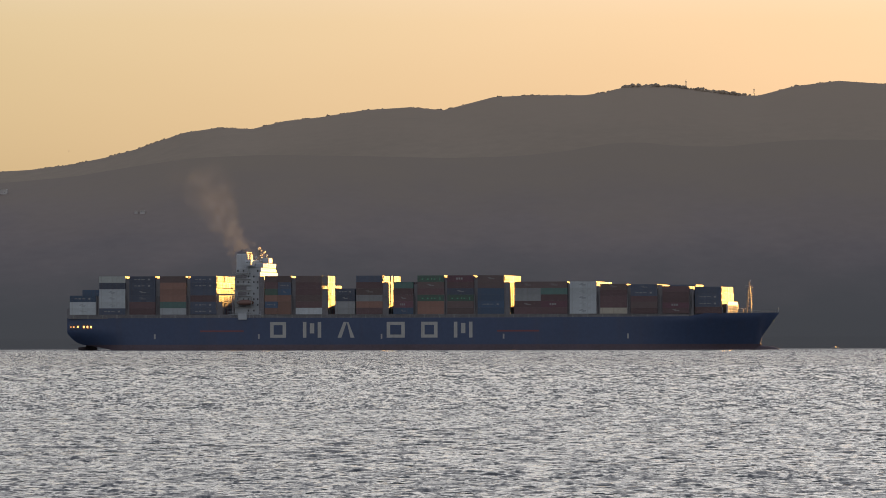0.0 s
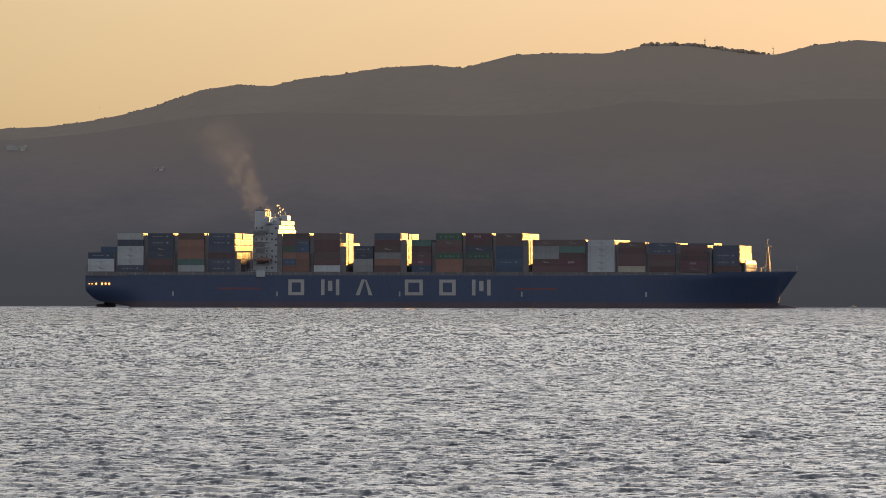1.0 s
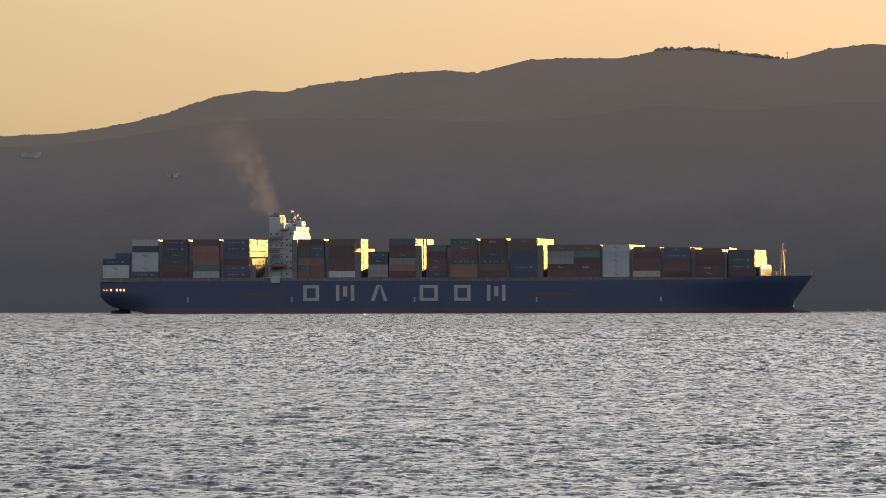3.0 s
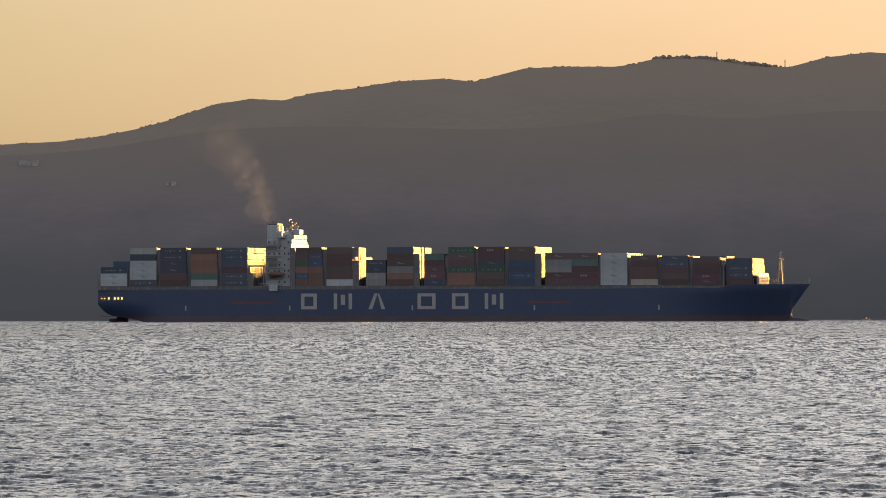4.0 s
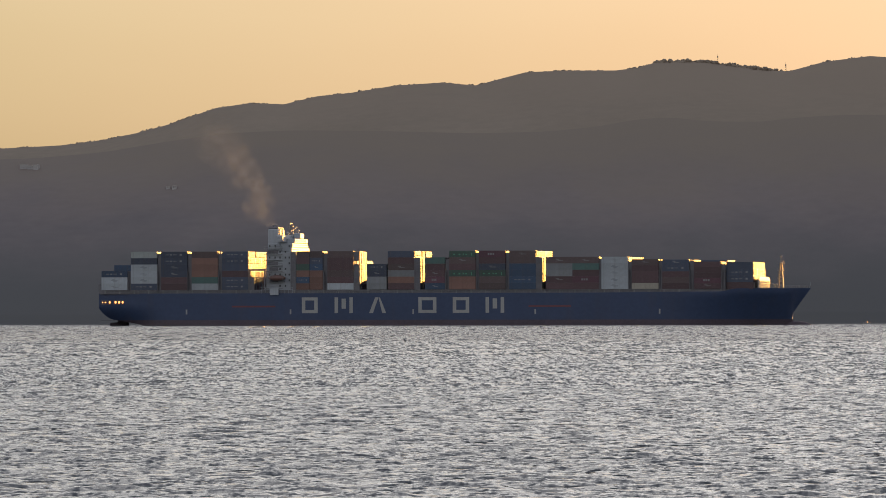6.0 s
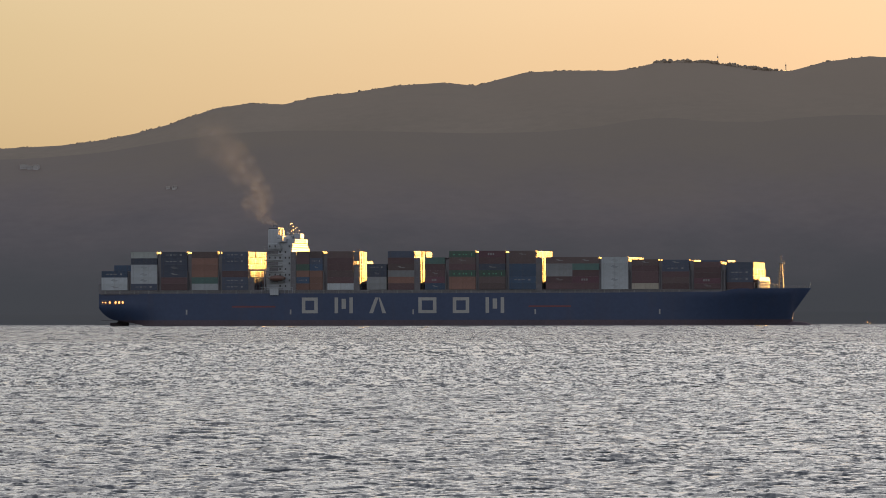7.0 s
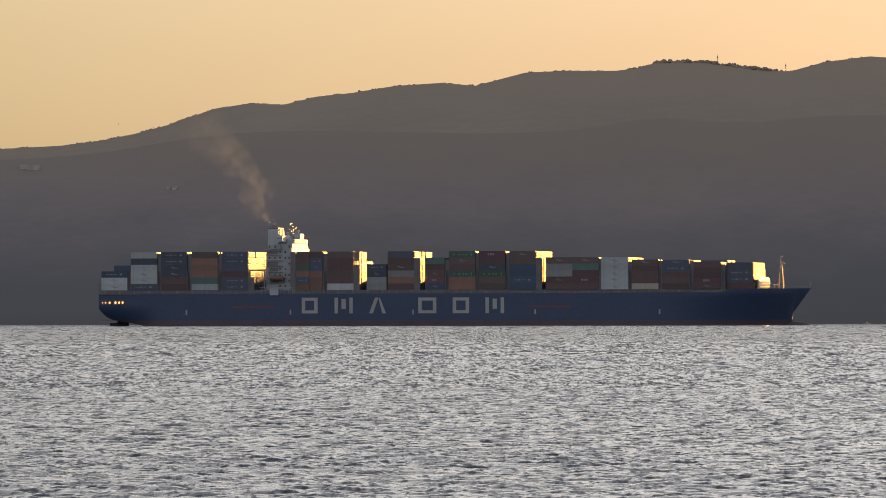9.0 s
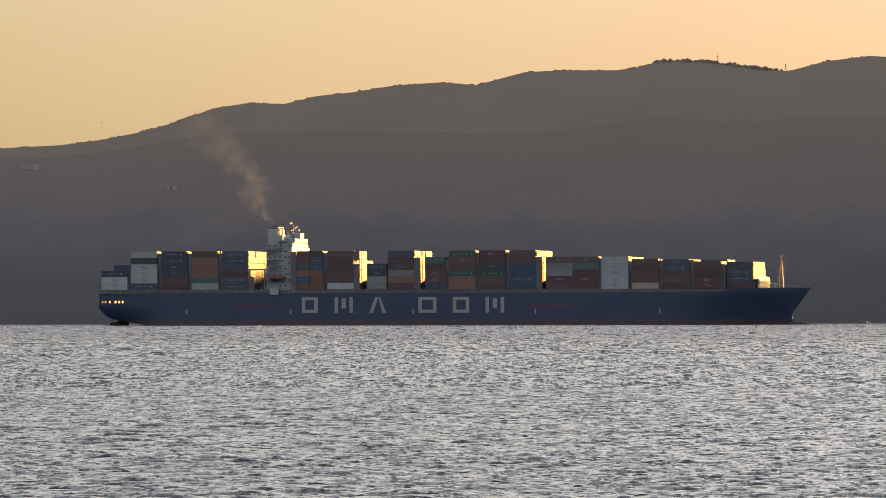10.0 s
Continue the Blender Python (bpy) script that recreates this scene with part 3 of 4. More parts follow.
# mast, domes and aerials over the bridge
bm = bmesh.new()
for y in (-1.2, 1.2):
    bar(bm, (TX1 - 4.5, y, 40.6), (TX1 - 4.2, y * 0.4, 46.5), 0.16)
for z, w in ((42.4, 2.6), (44.2, 3.6), (45.6, 2.2)):
    bar(bm, (TX1 - 4.3, -w, z), (TX1 - 4.3, w, z), 0.1)
    box(bm, TX1 - 5.4, TX1 - 3.2, -w * 0.6, w * 0.6, z - 0.1, z + 0.08)
radar = part("radar_mast", bm, STEEL, ship)
for z, w in ((43.2, 1.5), (46.7, 2.0)):
    bm = bmesh.new()
    box(bm, TX1 - 4.5, TX1 - 4.0, -w, w, z, z + 0.35, 0.08)
    part("radar_scanner", bm, WHITE, radar)
for x, y, z, r in ((TX1 - 4.2, -7, 42.0, 0.6), (TX1 - 1.6, 4, 43.2, 0.55), (TX1 - 6.5, 5, 42.0, 0.5)):
    bm = bmesh.new()
    bar(bm, (x, y, 40.6), (x, y, z), 0.15)
    ball(bm, (x, y, z + r * 0.6), r, 2)
    part("satellite_dome", bm, WHITE, radar, smooth=True)
for x, y, h in ((TX1 - 6.6, -3, 49.0), (TX1 - 5.8, 2, 48.0), (TX1 - 1.8, 3, 44.5), (TX1 - 3.0, -5, 45.0), (TX1 - 5.0, 6, 46.5), (TX1 - 7.2, 7, 47.2), (TX1 - 2.2, -9, 43.6), (TX1 - 4.0, 9, 44.4)):
    bm = bmesh.new()
    bar(bm, (x, y, 40.6), (x, y, h), 0.07, 0.04, 5)
    part("aerial", bm, STEEL, radar)
for x, y, z in ((TX1 - 3.2, -4.5, 43.0), (TX1 - 2.6, 1.6, 44.4), (TX1 - 4.0, 3.8, 43.4), (TX1 - 3.0, 6.0, 44.9), (TX1 - 3.4, -1.0, 42.2), (TX1 - 5.0, 1.0, 46.2)):
    bm = bmesh.new()
    box(bm, x - 0.25, x + 0.3, y - 0.45, y + 0.45, z, z + 0.55, 0.06)
    bar(bm, (x, y, 40.5), (x, y, z), 0.09, sides=5)
    part("mast_fitting", bm, WHITE, radar)
# lifeboat, ladder gantry and side store at the foot of the tower
bm = bmesh.new()
ball(bm, (0, 0, 0), 1.0, 2)
for v in bm.verts:
    v.co = Vector((v.co.x * 4.2 + TX0 + 5.5, v.co.y * 1.5 - 19.3, v.co.z * 1.35 + 21.6))
boat = part("lifeboat", bm, LIFEBOAT, ship, "dull orange enclosed lifeboat in davits", smooth=True)
for x in (TX0 + 2.4, TX0 + 8.6):
    bm = bmesh.new()
    bar(bm, (x, -17, 20.0), (x, -20.6, 20.2), 0.18)
    bar(bm, (x, -20.6, 20.2), (x, -20.4, 24.0), 0.15)
    bar(bm, (x, -20.4, 24.0), (x, -17, 24.4), 0.15)
    part("davit", bm, STEEL, boat)
bm = bmesh.new()
for i in range(9):
    x = -87 + 1.8 * i
    bar(bm, (x, -21.2, 14.6), (x, -21.2, 17.4), 0.09, sides=4)
for z in (16.2, 17.4):
    bar(bm, (-88, -21.2, z), (-72.5, -21.2, z), 0.09, sides=4)
part("ladder_gantry", bm, WHITE, ship)
bm = bmesh.new()
box(bm, -83.0, -79.0, -22.3, -20.8, 13.8, 16.8, 0.1)
part("side_store", bm, WHITE, ship)

# forecastle: breakwater house, mast, windlass, rails
bm = bmesh.new()
face = [(-16.6, 16.0), (16.6, 16.0), (16.6, 20.2), (14.2, 21.6), (-13.6, 21.6), (-16.6, 19.6)]
near_ring, far_ring = ([bm.verts.new((x, y, z)) for y, z in face] for x in (142.0, 142.4))
bm.faces.new(near_ring)
bm.faces.new(far_ring[::-1])
for a in range(6):
    b = (a + 1) % 6
    bm.faces.new((near_ring[b], near_ring[a], far_ring[a], far_ring[b]))
bmesh.ops.recalc_face_normals(bm, faces=bm.faces[:])
for i in range(12):
    y = -15.6 + 2.8 * i
    box(bm, 142.4, 142.75, y, y + 0.3, 16.2, 20.0 - 0.6 * (i % 2))
for i in range(3):
    box(bm, 142.4, 142.6, -15.8, 15.8, 17.4 + 1.3 * i, 17.55 + 1.3 * i)
part("breakwater", bm, WHITE, ship)
bm = bmesh.new()
for y in (-1.1, 1.1):
    bar(bm, (148.7, y, 16.5), (149.6, y * 0.4, 28.0), 0.32)
    bar(bm, (151.1, y, 16.5), (150.2, y * 0.4, 28.0), 0.32)
for i in range(6):
    z = 17 + 1.9 * i
    bar(bm, (148.8 + 0.12 * i, -1.0, z), (151.0 - 0.12 * i, 1.0, z + 1.7), 0.12, sides=4)
    bar(bm, (151.0 - 0.12 * i, -1.0, z), (148.8 + 0.12 * i, 1.0, z + 1.7), 0.12, sides=4)
for z, w in ((20.5, 1.3), (24.5, 1.4), (27.8, 1.6)):
    box(bm, 149.9 - w, 149.9 + w, -1.2, 1.2, z, z + 0.18)
    for k in (-1, 1):
        bar(bm, (149.9 + k * w, -1.1, z), (149.9 + k * w, -1.1, z + 1.1), 0.08, sides=4)
    bar(bm, (149.9 - w, -1.1, z + 1.1), (149.9 + w, -1.1, z + 1.1), 0.08, sides=4)
bar(bm, (149.9, 0, 28.0), (149.9, 0, 31.0), 0.12)
foremast = part("foremast", bm, STEEL, ship, "pale grey lattice foremast with small platforms")
for z in (24.9, 28.0, 30.9):
    bm = bmesh.new()
    ball(bm, (150.6, -0.6, z + 0.2), 0.3, 1)
    part("mast_light", bm, WHITE, foremast)
for y in (-5, 5):
    bm = bmesh.new()
    bar(bm, (147, y - 1.4, 17.6), (147, y + 1.4, 17.6), 1.0, sides=12)
    box(bm, 145.8, 148.2, y - 1.8, y - 1.5, 16.4, 18.3)
    box(bm, 145.8, 148.2, y + 1.5, y + 1.8, 16.4, 18.3)
    part("windlass", bm, STEEL, ship)
bm = bmesh.new()
for s in (-1, 1):
    for i in range(18):
        x = 146 + i
        b = half_breadth(x, deck_z(x), deck_z(x)) - 0.15
        x2 = min(164, x + 1)
        b2 = half_breadth(x2, deck_z(x2), deck_z(x2)) - 0.15
        bar(bm, (x, s * b, deck_z(x) - 0.05), (x, s * b, deck_z(x) + 1.0), 0.05, sides=4)
        bar(bm, (x, s * b, deck_z(x) + 1.0), (x2, s * b2, deck_z(x2) + 1.0), 0.05, sides=4)
part("bow_railing", bm, STEEL, ship)
bm = bmesh.new()
bar(bm, (163.2, 0, 16.8), (163.6, 0, 19.2), 0.12)
bar(bm, (163.5, -0.6, 18.4), (163.5, 0.6, 18.4), 0.08)
part("jackstaff", bm, WHITE, ship)
# ---- containers ----
CL, CW, CH = 12.19, 2.44, 2.93
BASE = 16.1
DY = 2.5


def box_body(length, tall):
    """A steel container: corrugated sides, flat roof and corner posts."""
    bm = bmesh.new()
    h, w = tall - 0.03, CW
    box(bm, 0.12, length - 0.12, 0.06, w - 0.06, 0.05, h - 0.04)
    n = int(length / 0.42)
    step = (length - 0.5) / n
    for i in range(n):
        x = 0.25 + i * step
        prism(bm, [(x, 0.2), (x + step * 0.55, 0.2), (x + step * 0.55, h - 0.2), (x, h - 0.2)], 0.005, 0.08)
    for x in (0, length - 0.18):
        for y in (0, w - 0.16):
            box(bm, x, x + 0.18, y, y + 0.16, 0, h)
    for z in (0, h - 0.16):
        for y in (0, w - 0.1):
            box(bm, 0.18, length - 0.18, y, y + 0.1, z, z + 0.16)
        for x in (0, length - 0.12):
            box(bm, x, x + 0.12, 0.16, w - 0.16, z, z + 0.16)
    return bm


def box_door(side, tall):
    """One leaf of the end doors with its two locking bars, in the container's space."""
    bm = bmesh.new()
    y0, y1 = (0.18, CW / 2 - 0.02) if side == 0 else (CW / 2 + 0.02, CW - 0.18)
    box(bm, -0.03, 0.02, y0, y1, 0.18, tall - 0.22)
    for f in (0.3, 0.75):
        y = y0 + (y1 - y0) * f
        box(bm, 0.02, 0.07, y - 0.03, y + 0.03, 0.15, tall - 0.2)
    return bm


MASTERS = {}


def container_parts(length, code, tall):
    key = (length, code, tall)
    if key not in MASTERS:
        MASTERS[key] = (mesh_of("container_body", box_body(length, tall), BOX[code]), mesh_of("door", box_door(0, tall), BOX[code]), mesh_of("door", box_door(1, tall), BOX[code]))
    return MASTERS[key]


def container(x, y, z, length, code, tall, mark=None):
    body, left, right = container_parts(length, code, tall)
    ob = thing("shipping_container", PAINT[code][0] + " steel shipping container stacked on the ship's deck", "container", "deck containers", SHIP @ Matrix.Translation((x, y, z)))
    for name, me, at in (("body", body, (0, 0, 0)), ("door", left, (length, 0, 0)), ("door", right, (length, 0, 0))):
        p = new(name, me)
        p.parent = ob
        p.location = at
    if mark:
        for x0, x1, z0, z1 in mark[1]:
            bm = bmesh.new()
            box(bm, x0 * length, x1 * length, -0.015, 0.02, z0, z1)
            part("marking", bm, mark[0], ob)
    return ob


R = random.Random(4)
SMALL = (MARK, [(0.38, 0.5, 1.65, 1.9), (0.44, 0.64, 1.2, 1.45)])
DARK = (MARK_DARK, [(0.4, 0.5, 1.8, 2.0), (0.36, 0.62, 1.35, 1.55), (0.45, 0.6, 0.9, 1.05)])
WIDE = (MARK, [(0.18, 0.30, 1.3, 1.6), (0.34, 0.42, 1.2, 1.7), (0.46, 0.60, 1.35, 1.6), (0.72, 0.80, 1.1, 1.8)])
GREENY = (MARK_GREEN, [(0.16, 0.22, 1.0, 1.5), (0.36, 0.42, 1.0, 1.5), (0.52, 0.56, 1.0, 1.6), (0.62, 0.68, 1.0, 1.5), (0.84, 0.87, 0.6, 1.9)])
LOGO = (MARK, [(0.34, 0.40, 1.0, 1.9), (0.43, 0.49, 1.0, 1.9), (0.52, 0.58, 1.0, 1.9)])
# aft end, length, the outer row from the deck upwards, tiers of the inner rows, tiers of the far rows, height of a tier
BAYS = [
    (-162.4, CL, "wwb", 3, 4, CH), (-148.5, CL, "nwwwnp", 6, 6, CH), (-134.3, CL, "mmnnnn", 6, 6, CH), (-119.9, CL, "wtoook", 6, 6, CH),
    (-105.6, CL, "nnmnnn", 6, 6, CH), (-70.8, 6.06, "oboemk", 6, 6, CH), (-64.6, 6.06, "ooobnk", 6, 6, CH), (-56.3, CL, "wmkmmk", 6, 6, CH),
    (-37.9, 9.12, "ggnn", 4, 4, CH), (-28.1, CL, "mogkmn", 6, 6, CH), (-10.8, 9.12, "bcmmt", 5, 5, CH), (0.4, CL, "ooemke", 6, 6, CH),
    (14.2, CL, "kkenmc", 6, 6, CH), (28.3, CL, "bbbbkk", 6, 6, CH), (45.2, CL, "mmggk", 5, 5, CH), (57.4, CL, "mcmtk", 5, 5, CH),
    (70.8, CL, "wwwww", 5, 5, CH), (84.8, CL, "ymmmk", 5, 5, 2.7), (98.8, CL, "mkmnn", 5, 5, 2.66), (113.4, CL, "mcmmm", 5, 5, 2.47), (127.8, CL, "mnnn", 4, 4, 3.03),
]
ALL = "nmkobgntmcwnme"
inner_v, inner_f, inner_m = [], [], []
codes = list(BOX)
lid = bmesh.new()
box(lid, 0, 1, 0, CW - 0.04, 0, CH - 0.13)
for k in range(6):
    box(lid, 1, 1.0045, 0.14 + k * 0.38, 0.36 + k * 0.38, 0.2, CH - 0.3)
lid_v = [v.co.copy() for v in lid.verts]
lid_f = [[v.index for v in f.verts] for f in lid.faces]
lid.free()
for b, (x, length, outer, inner, far, tier) in enumerate(BAYS):
    drop, first = 0.15, (1 if x > 120 else 0)
    for k, code in enumerate(outer):
        mark = None
        if code == "e" or (b in (11, 12) and k == 5 and code == "n"):
            mark = GREENY
        elif code == "c":
            mark = LOGO
        elif code in "nb" and R.random() < 0.75:
            mark = R.choice((SMALL, WIDE))
        elif b == 16 or code == "w" and k:
            mark = DARK
        elif code in "wmk" and R.random() < 0.3:
            mark = SMALL
        container(x, -21.25 + first * DY, BASE + drop + k * tier, length, code, tier, mark if length > 7 or code in "bn" else None)
    for row in range(1 + first, 17 - first):
        tiers = far if row > 9 else inner
        step = 2.66 if b == 19 and row > 7 else tier
        if b == 7 and row > 11:
            tiers = 4
        if b == 9 and row == 7:
            tiers = 5
        if row > 1 and tiers > 3 and R.random() < 0.05:
            tiers -= 1
        for k in range(tiers):
            code = R.choice(ALL)
            if b == 1 and k == 5:
                code = "p"
            if b == 0 and k >= 2:
                code = "b"
            o = len(inner_v)
            dx = R.uniform(-0.06, 0.06)
            inner_v += [(x + dx + v.x * length, -21.25 + row * DY + v.y, BASE + drop + k * step + v.z * step / CH) for v in lid_v]
            inner_f += [[o + i for i in f] for f in lid_f]
            inner_m += [codes.index(code)] * len(lid_f)
me = bpy.data.meshes.new("container_rows")
me.from_pydata(inner_v, [], inner_f)
for c in codes:
    me.materials.append(BOX[c])
me.polygons.foreach_set("material_index", inner_m)
rows_ob = tagged(new("container_rows", me), "rows of stacked containers of many colours across the deck", "containers", kind="stuff")
rows_ob.matrix_world = SHIP


def lashing_bridge(x, width, levels, slot=None):
    """Steel frame between two bays: posts, walkways and rails, a plated stair tower at the ship's side where it is wide."""
    bm = bmesh.new()
    top = BASE + levels * CH
    reach = -15.0 if width > 2 else 21.2
    for y in [-21.1 + 5.25 * i for i in range(2 if width > 2 else 9)]:
        box(bm, x, x + 0.3, y, y + 0.3, 14.6, top)
        box(bm, x + width - 0.3, x + width, y, y + 0.3, 14.6, top)
    for k in range(1, levels + 1):
        z = BASE + k * CH
        box(bm, x, x + width, -21.2, reach, z - 0.15, z)
        for y in (-21.15, reach - 0.1):
            bar(bm, (x, y, z + 1.0), (x + width, y, z + 1.0), 0.05, sides=4)
    for k in range(levels):
        bar(bm, (x + 0.1, -21.0, BASE + k * CH), (x + width - 0.1, -21.0, BASE + (k + 1) * CH), 0.09, sides=4)
    frame_ob = part("lashing_bridge", bm, DARKSTEEL, ship)
    if width > 2:
        for k in range(levels):
            bm = bmesh.new()
            box(bm, x - 0.15, x + width - 0.3, -21.0, -20.85, BASE + k * CH + (1.5 if k == slot else 0), BASE + (k + 1) * CH - 0.2)
            part("stair_panel", bm, DARKSTEEL, frame_ob)


# added bridge: covers the lit tower front in a gap that should be dark
lashing_bridge(-73.4, 2.3, 6)
ends = [(b, x + length, BAYS[b + 1][0]) for b, (x, length, *_) in enumerate(BAYS[:-1])]
for b, x0, x1 in ends:
    if 3.5 < x1 - x0:
        # unseen far-side plates, added to shade the foot of the wide gaps
        bm = bmesh.new()
        stop = min(x1, -72.0) if x0 < -90 else x1
        box(bm, x0, stop, 20.9, 21.05, 14.6, 21.8)
        for i in range(int((stop - x0) / 1.6)):
            box(bm, x0 + 0.3 + 1.6 * i, x0 + 0.5 + 1.6 * i, 20.7, 21.15, 14.6, 22.0)
        part("added_shade_screen", bm, DARKSTEEL, ship)
        lashing_bridge(x0 + 0.2, 2.7, {4: 2, 7: 6}.get(b, 5), 4 if b == 7 else None)
    elif 1.0 < x1 - x0:
        low = min(len(BAYS[b][2]) * BAYS[b][5], len(BAYS[b + 1][2]) * BAYS[b + 1][5])
        lashing_bridge(x0 + 0.2, min(x1 - x0 - 0.4, 1.6), 3)
        # dark sheet added for the shade in the narrow gap, below its top
        bm = bmesh.new()
        box(bm, x0 + 0.15, x1 - 0.15, -20.2, -20.05, 15.0, BASE + {17: low - 0.3, 18: low + 0.8}.get(b, low - 0.8))
        part("gap_blind", bm, DARKSTEEL, ship)
lashing_bridge(-163.8, 1.1, 1)


def catwalk(x0, x1, y, z, plates):
    """A walkway between two stacks, with a rail and small plates that face the bow."""
    bm = bmesh.new()
    box(bm, x0, x1, y, y + 0.8, z - 0.15, z)
    bar(bm, (x0, y, z + 1.1), (x1, y, z + 1.1), 0.05, sides=4)
    walkway = part("catwalk", bm, DARKSTEEL, ship)
    for x, dy, h in plates:
        bm = bmesh.new()
        box(bm, x, x + 0.12, y + dy, y + dy + 1.5, z + 0.1, z + 0.1 + h, 0.02)
        bar(bm, (x + 0.06, y + dy + 0.1, z - 0.1), (x + 0.06, y + dy + 0.1, z + 0.2), 0.05, sides=4)
        part("end_plate", bm, WHITE, walkway)


catwalk(-38.9, -36.9, -17.0, BASE + 4 * CH + 0.2, [(-38.7, 2.4 * i, 1.3 - 0.3 * (i % 2)) for i in range(6)])
# dark beam, panel, posts and rods added as dark bands over the sunlit ends
bm = bmesh.new()
box(bm, -93.3, -85.0, -21.2, -20.6, 25.0, 25.7)
box(bm, -93.3, -92.3, -20.7, -20.5, 14.6, 25.0)
for x in (-93.2, -86.0):
    box(bm, x, x + 0.55, -21.2, -20.7, 14.6, 25.0)
for z in (22.1, 28.3, 31.2):
    bar(bm, (-93.3, -20.9, z), (-85.6, -20.9, z - 0.2), 0.12, sides=4)
part("dark_gap_bars", bm, DARKSTEEL, ship)

# ---- small things ----
def on_slope(u, v):
    """The place on the hillside that shows in the direction (u, v)."""
    for y in np.arange(SHORE_Y + 15, SPUR_Y, 2.0):
        x = (u - 784) / 13510 * y
        z = float(hill_z(np.array(x), np.array(y), SPUR_Y))
        if (z - EYE_Z) / y * 13510 > 564.4 - v:
            break
    return Vector((x, y, z))


def house(label, u, v, wide, tall, turn):
    ob = thing("house", label, "house", "hillside houses", Matrix.Translation(on_slope(u, v)) @ pose(0, 0, -0.8, 0, 0, turn))
    bm = bmesh.new()
    box(bm, -wide / 2, wide / 2, -2, 2, 0, tall + 0.8)
    wall = part("wall", bm, HOUSE_WALL, ob)
    bm = bmesh.new()
    prism(bm, [(-wide / 2 - 0.2, tall + 0.8), (wide / 2 + 0.2, tall + 0.8), (wide / 2 - 0.3, tall + 1.3), (-wide / 2 + 0.3, tall + 1.3)], -2.2, 2.2)
    part("roof", bm, ROOF, ob)
    for i in range(max(1, int(wide / 1.5))):
        bm = bmesh.new()
        box(bm, -wide / 2 + 0.5 + i * 1.45, -wide / 2 + 0.8 + i * 1.45, -2.08, -1.95, 1.2, min(1.6, tall + 0.4))
        part("window", bm, DARKSTEEL, wall)
    return ob


for u, v, wide, tall, turn in ((42, 298, 4.5, 2.0, 4), (53, 299, 3.2, 1.6, 0), (64, 300, 3.0, 2.2, -12), (297, 334, 2.0, 0.7, 6), (309, 335, 2.4, 1.1, -5)):
    house("pale rendered hillside house with a tiled roof", u, v, wide, tall, turn)


def ridge_mast(u, height):
    x = (u - 784) / 13510 * RIDGE_Y
    z = float(hill_z(np.array(x), np.array(RIDGE_Y)))
    ob = thing("radio_mast", "thin dark lattice radio mast on the crest", "mast", "crest masts", Matrix.Translation((x, RIDGE_Y, z - 0.5)))
    bm = bmesh.new()
    for a in range(3):
        c, s = math.cos(a * 2.09), math.sin(a * 2.09)
        bar(bm, (0.3 * c, 0.3 * s, 0), (0.14 * c, 0.14 * s, height), 0.12, 0.09, 5)
    for i in range(7):
        r = 0.3 - 0.024 * i
        bar(bm, (-r, 0, height * i / 7), (r, 0, height * (i + 1) / 7), 0.05, sides=4)
    part("lattice", bm, DARKSTEEL, ob)
    bm = bmesh.new()
    box(bm, -0.33, 0.33, -0.2, 0.2, height * 0.8, height * 0.95)
    bar(bm, (0, 0, height), (0, 0, height + 1.2), 0.06)
    part("antenna", bm, DARKSTEEL, ob)
    return ob


ridge_mast(1270.5, 5.6)
ridge_mast(1391, 4.6)


def motorboat():
    ob = thing("motorboat", "small white motorboat far off near the shore", "boat", m=pose((1533 - 784) / 13510 * 3900, 3900, -0.2, 0, 0, 170))
    bm = bmesh.new()
    prism(bm, [(-1.6, 0), (1.3, 0), (2.0, 0.75), (-1.7, 0.65)], -0.65, 0.65)
    part("hull", bm, BOAT, ob)
    bm = bmesh.new()
    prism(bm, [(-0.6, 0.65), (0.6, 0.65), (0.2, 1.35), (-0.5, 1.35)], -0.5, 0.5)
    part("cabin", bm, BOAT, ob)
    bm = bmesh.new()
    box(bm, -1.95, -1.65, -0.2, 0.2, 0.1, 0.95, 0.05)
    part("outboard_motor", bm, DARKSTEEL, ob)
    return ob


motorboat()


def gull():
    ob = thing("gull", "small dark gull gliding in front of the evening sky", "bird", "gulls")
    bm = bmesh.new()
    ball(bm, (0, 0, 0), 0.15, 2)
    for v in bm.verts:
        v.co.x *= 2.2
    part("body", bm, FEATHER, ob, smooth=True)
    for s in (-1, 1):
        bm = bmesh.new()
        prism(bm, [(-0.14, 0), (0.14, 0), (0.1, 0.04), (-0.1, 0.04)], 0, 0.5)
        prism(bm, [(-0.1, 0.0), (0.1, 0.0), (0.04, 0.04), (-0.08, 0.04)], 0.45, 1.0)
        for v in bm.verts:
            v.co.z += 0.35 * v.co.y
            v.co.y *= s
        part("wing", bm, FEATHER, ob)
    return ob


gull_a, gull_b, gull_c = gull(), gull(), gull()


# ---- exhaust smoke: clouds of tiny soot flakes that drift ----
STACK = SHIP @ Vector((TX0 + 0.9, 0, 45.8))


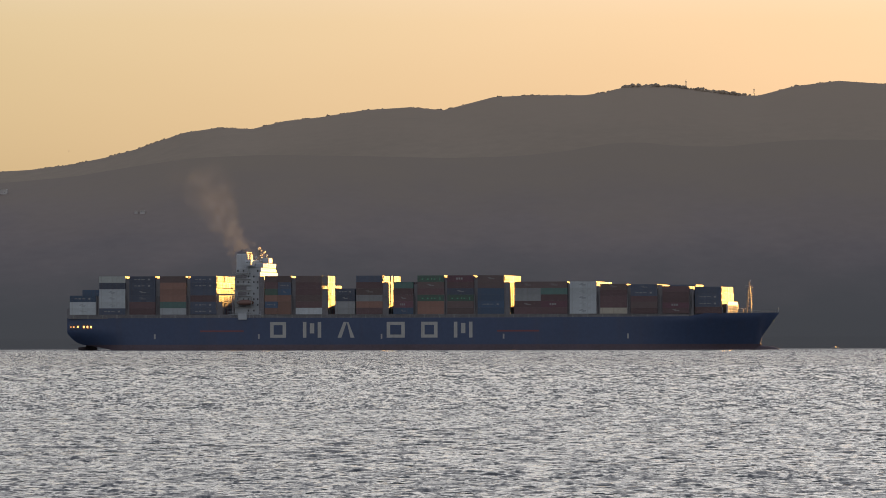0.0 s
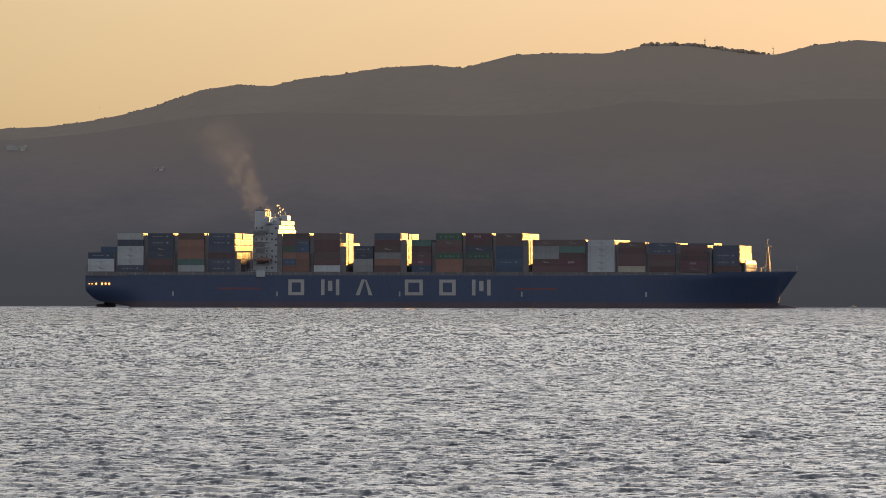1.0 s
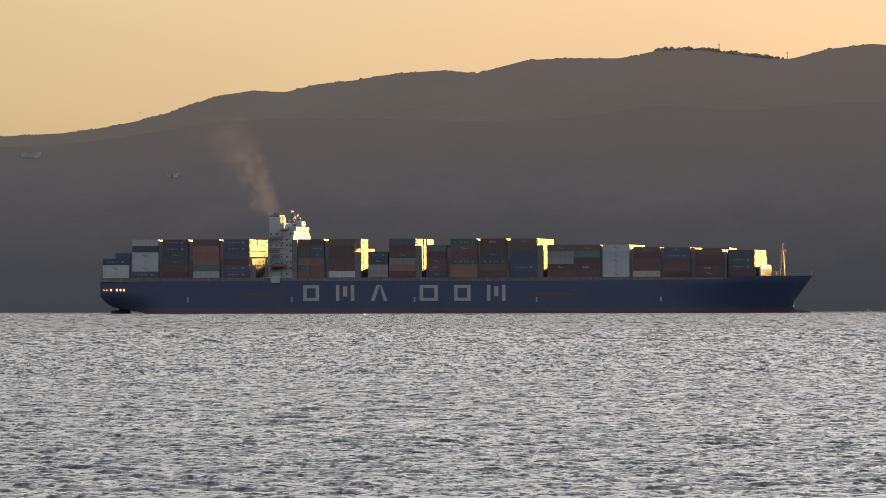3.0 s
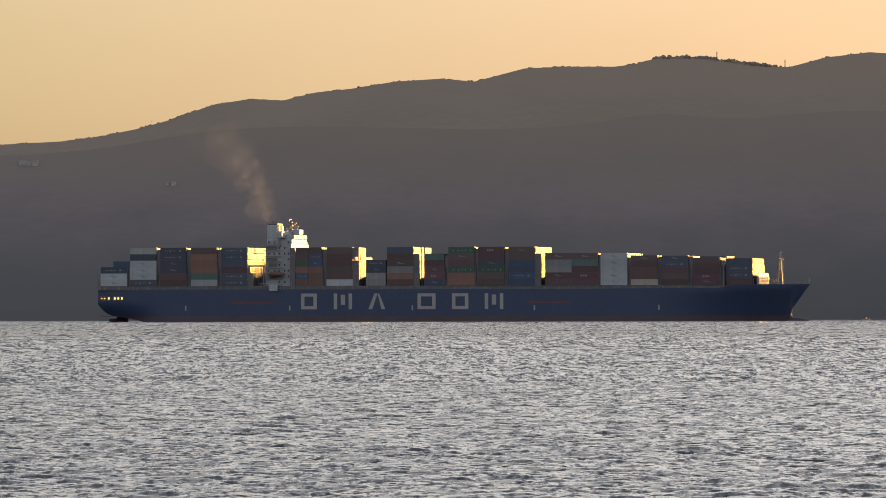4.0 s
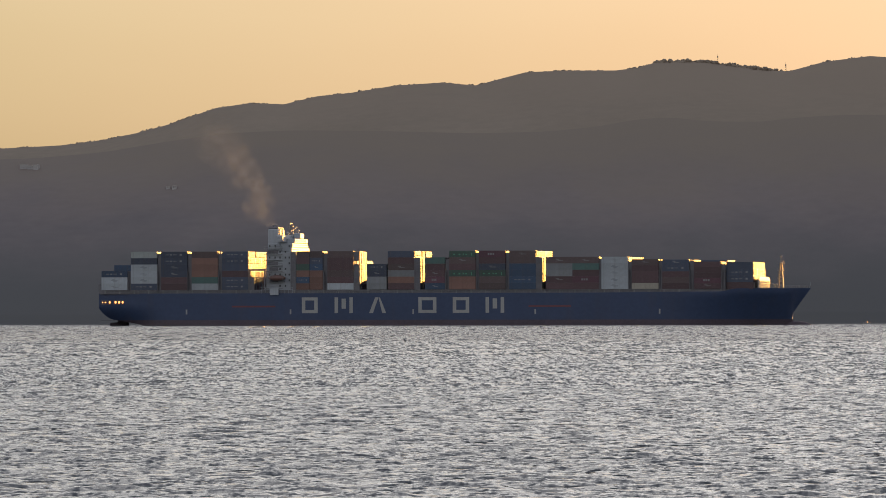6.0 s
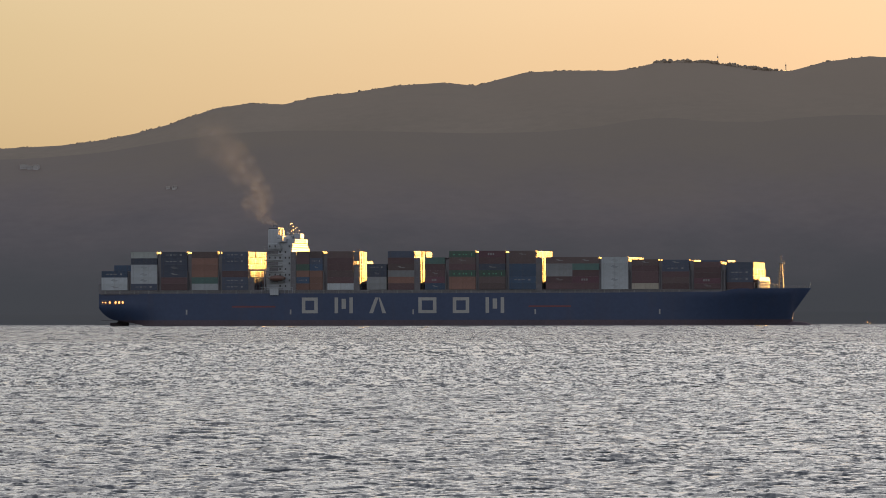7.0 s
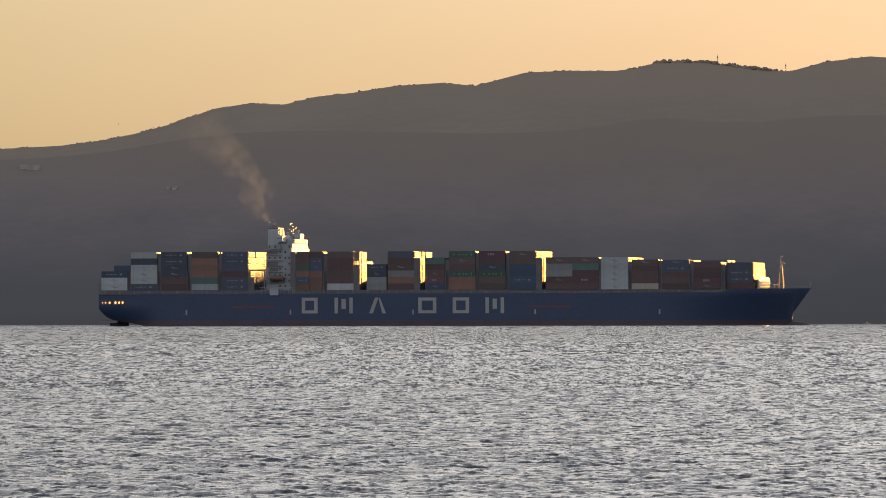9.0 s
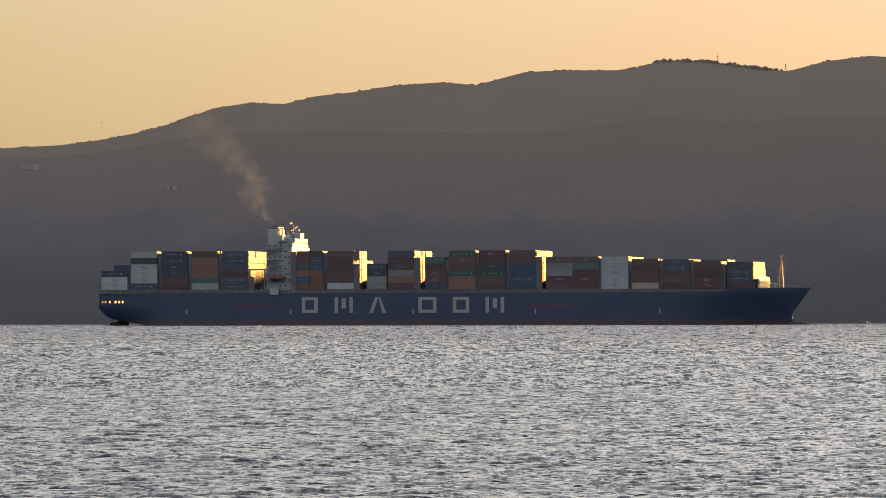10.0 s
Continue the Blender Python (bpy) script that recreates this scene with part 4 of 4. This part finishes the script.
def smoke_puff(seed, spread, depth):
    rng = np.random.default_rng(seed)
    n_lump = 7
    mid = rng.uniform(-1, 1, (n_lump, 3)) * (1.05, 1.05, 0.8) * spread
    size = spread * rng.uniform(0.3, 0.7, n_lump)
    count = int(depth * 3.1416 * (1.25 * spread) ** 2 / 0.0004)
    pick = rng.choice(n_lump, count, p=size ** 2 / (size ** 2).sum())
    away = rng.normal(size=(count, 3))
    away *= (rng.random(count) ** 0.42 * (0.8 + 0.35 * rng.random(count)) / np.linalg.norm(away, axis=1))[:, None]
    at = mid[pick] + away * size[pick][:, None]
    tip = rng.normal(size=(count, 3, 3))
    tip *= 0.036 / np.linalg.norm(tip, axis=2, keepdims=True)
    me = bpy.data.meshes.new("smoke_puff")
    me.from_pydata((at[:, None, :] + tip).reshape(-1, 3).tolist(), [], np.arange(3 * count).reshape(-1, 3).tolist())
    me.materials.append(SMOKE)
    return tagged(new("smoke_puff", me), "thin brown puff of exhaust smoke above the funnel", "smoke", "exhaust smoke", "stuff")


def plume(s):
    """The line of the plume: offset from the stack at s metres of rise."""
    return Vector((-6.0 * (1 - math.exp(-s / 3.5)) - 0.2 * s - 0.017 * max(0, s - 12) ** 2, 0.1 * s, s))


puffs = []
for i in range(48):
    s0 = -13 + 49 * (i + 0.5) / 48
    at_mid = max(0.6, s0 + 8)
    spread = 1.0 + 3.1 * (1 - math.exp(-at_mid / 5)) + 4.2 * max(0, (at_mid - 18) / 20)
    depth = R.uniform(0.4, 1.6) * (0.062 if at_mid < 14 else 0.054 * math.exp(-(at_mid - 14) / 15))
    wander = 0.28 * spread
    gust = 3.2 * math.exp(-((s0 + 2) / 5) ** 2)
    puffs.append((s0, smoke_puff(100 + i, spread + 0.35 * gust, depth * max(1.0, 2.3 / spread)), R.gauss(-0.4 * gust, wander + 0.5 * gust), R.gauss(0, wander)))


# ---- what moves ----
def far_point(u, v, dist):
    return ((u - 784) / 13510 * dist, dist, EYE_Z + (564.4 - v) / 13510 * dist)


def motions():
    for s0, ob, sx, sy in puffs:
        rows = []
        for k in range(6):
            s = s0 + 1.35 * 2 * k
            o = plume(s) if s > 0 else Vector((0, 0, 2.2 * s))
            p = STACK + o + Vector((sx, sy, 0)) * (1 - math.exp(-max(s, 0) / 5))
            rows.append((2.0 * k, pose(*p, 0, 4 * k, 0)))
        walk(ob, rows)
    walk(waves_a, [(0, pose(3.0, 9.0, 0)), (10, pose(-3.0, -4.0, 0))])
    walk(waves_b, [(0, pose(-4.0, 5.0, 0)), (10, pose(4.0, -5.0, 0))])
    for bird, heading, track in (
            (gull_a, 10, ((0, 178, 224), (1.5, 211, 224), (2.5, 235, 221), (4, 270, 222), (6, 318, 245), (10, 405, 262))),
            (gull_b, 15, ((0, 120, 285), (5, 200, 262), (7.4, 243, 231), (8, 255, 222), (8.8, 267, 225), (9.6, 287, 223), (10, 296, 222))),
            (gull_c, 172, ((0, 350, 262), (5, 280, 256), (7, 246, 238), (8, 226, 221), (9.2, 206, 219), (10, 180, 217)))):
        walk(bird, [(t, pose(*far_point(u, v, 4800), 12 * math.sin(3 * t), 0, heading + 8 * math.sin(t))) for t, u, v in track])


motions()
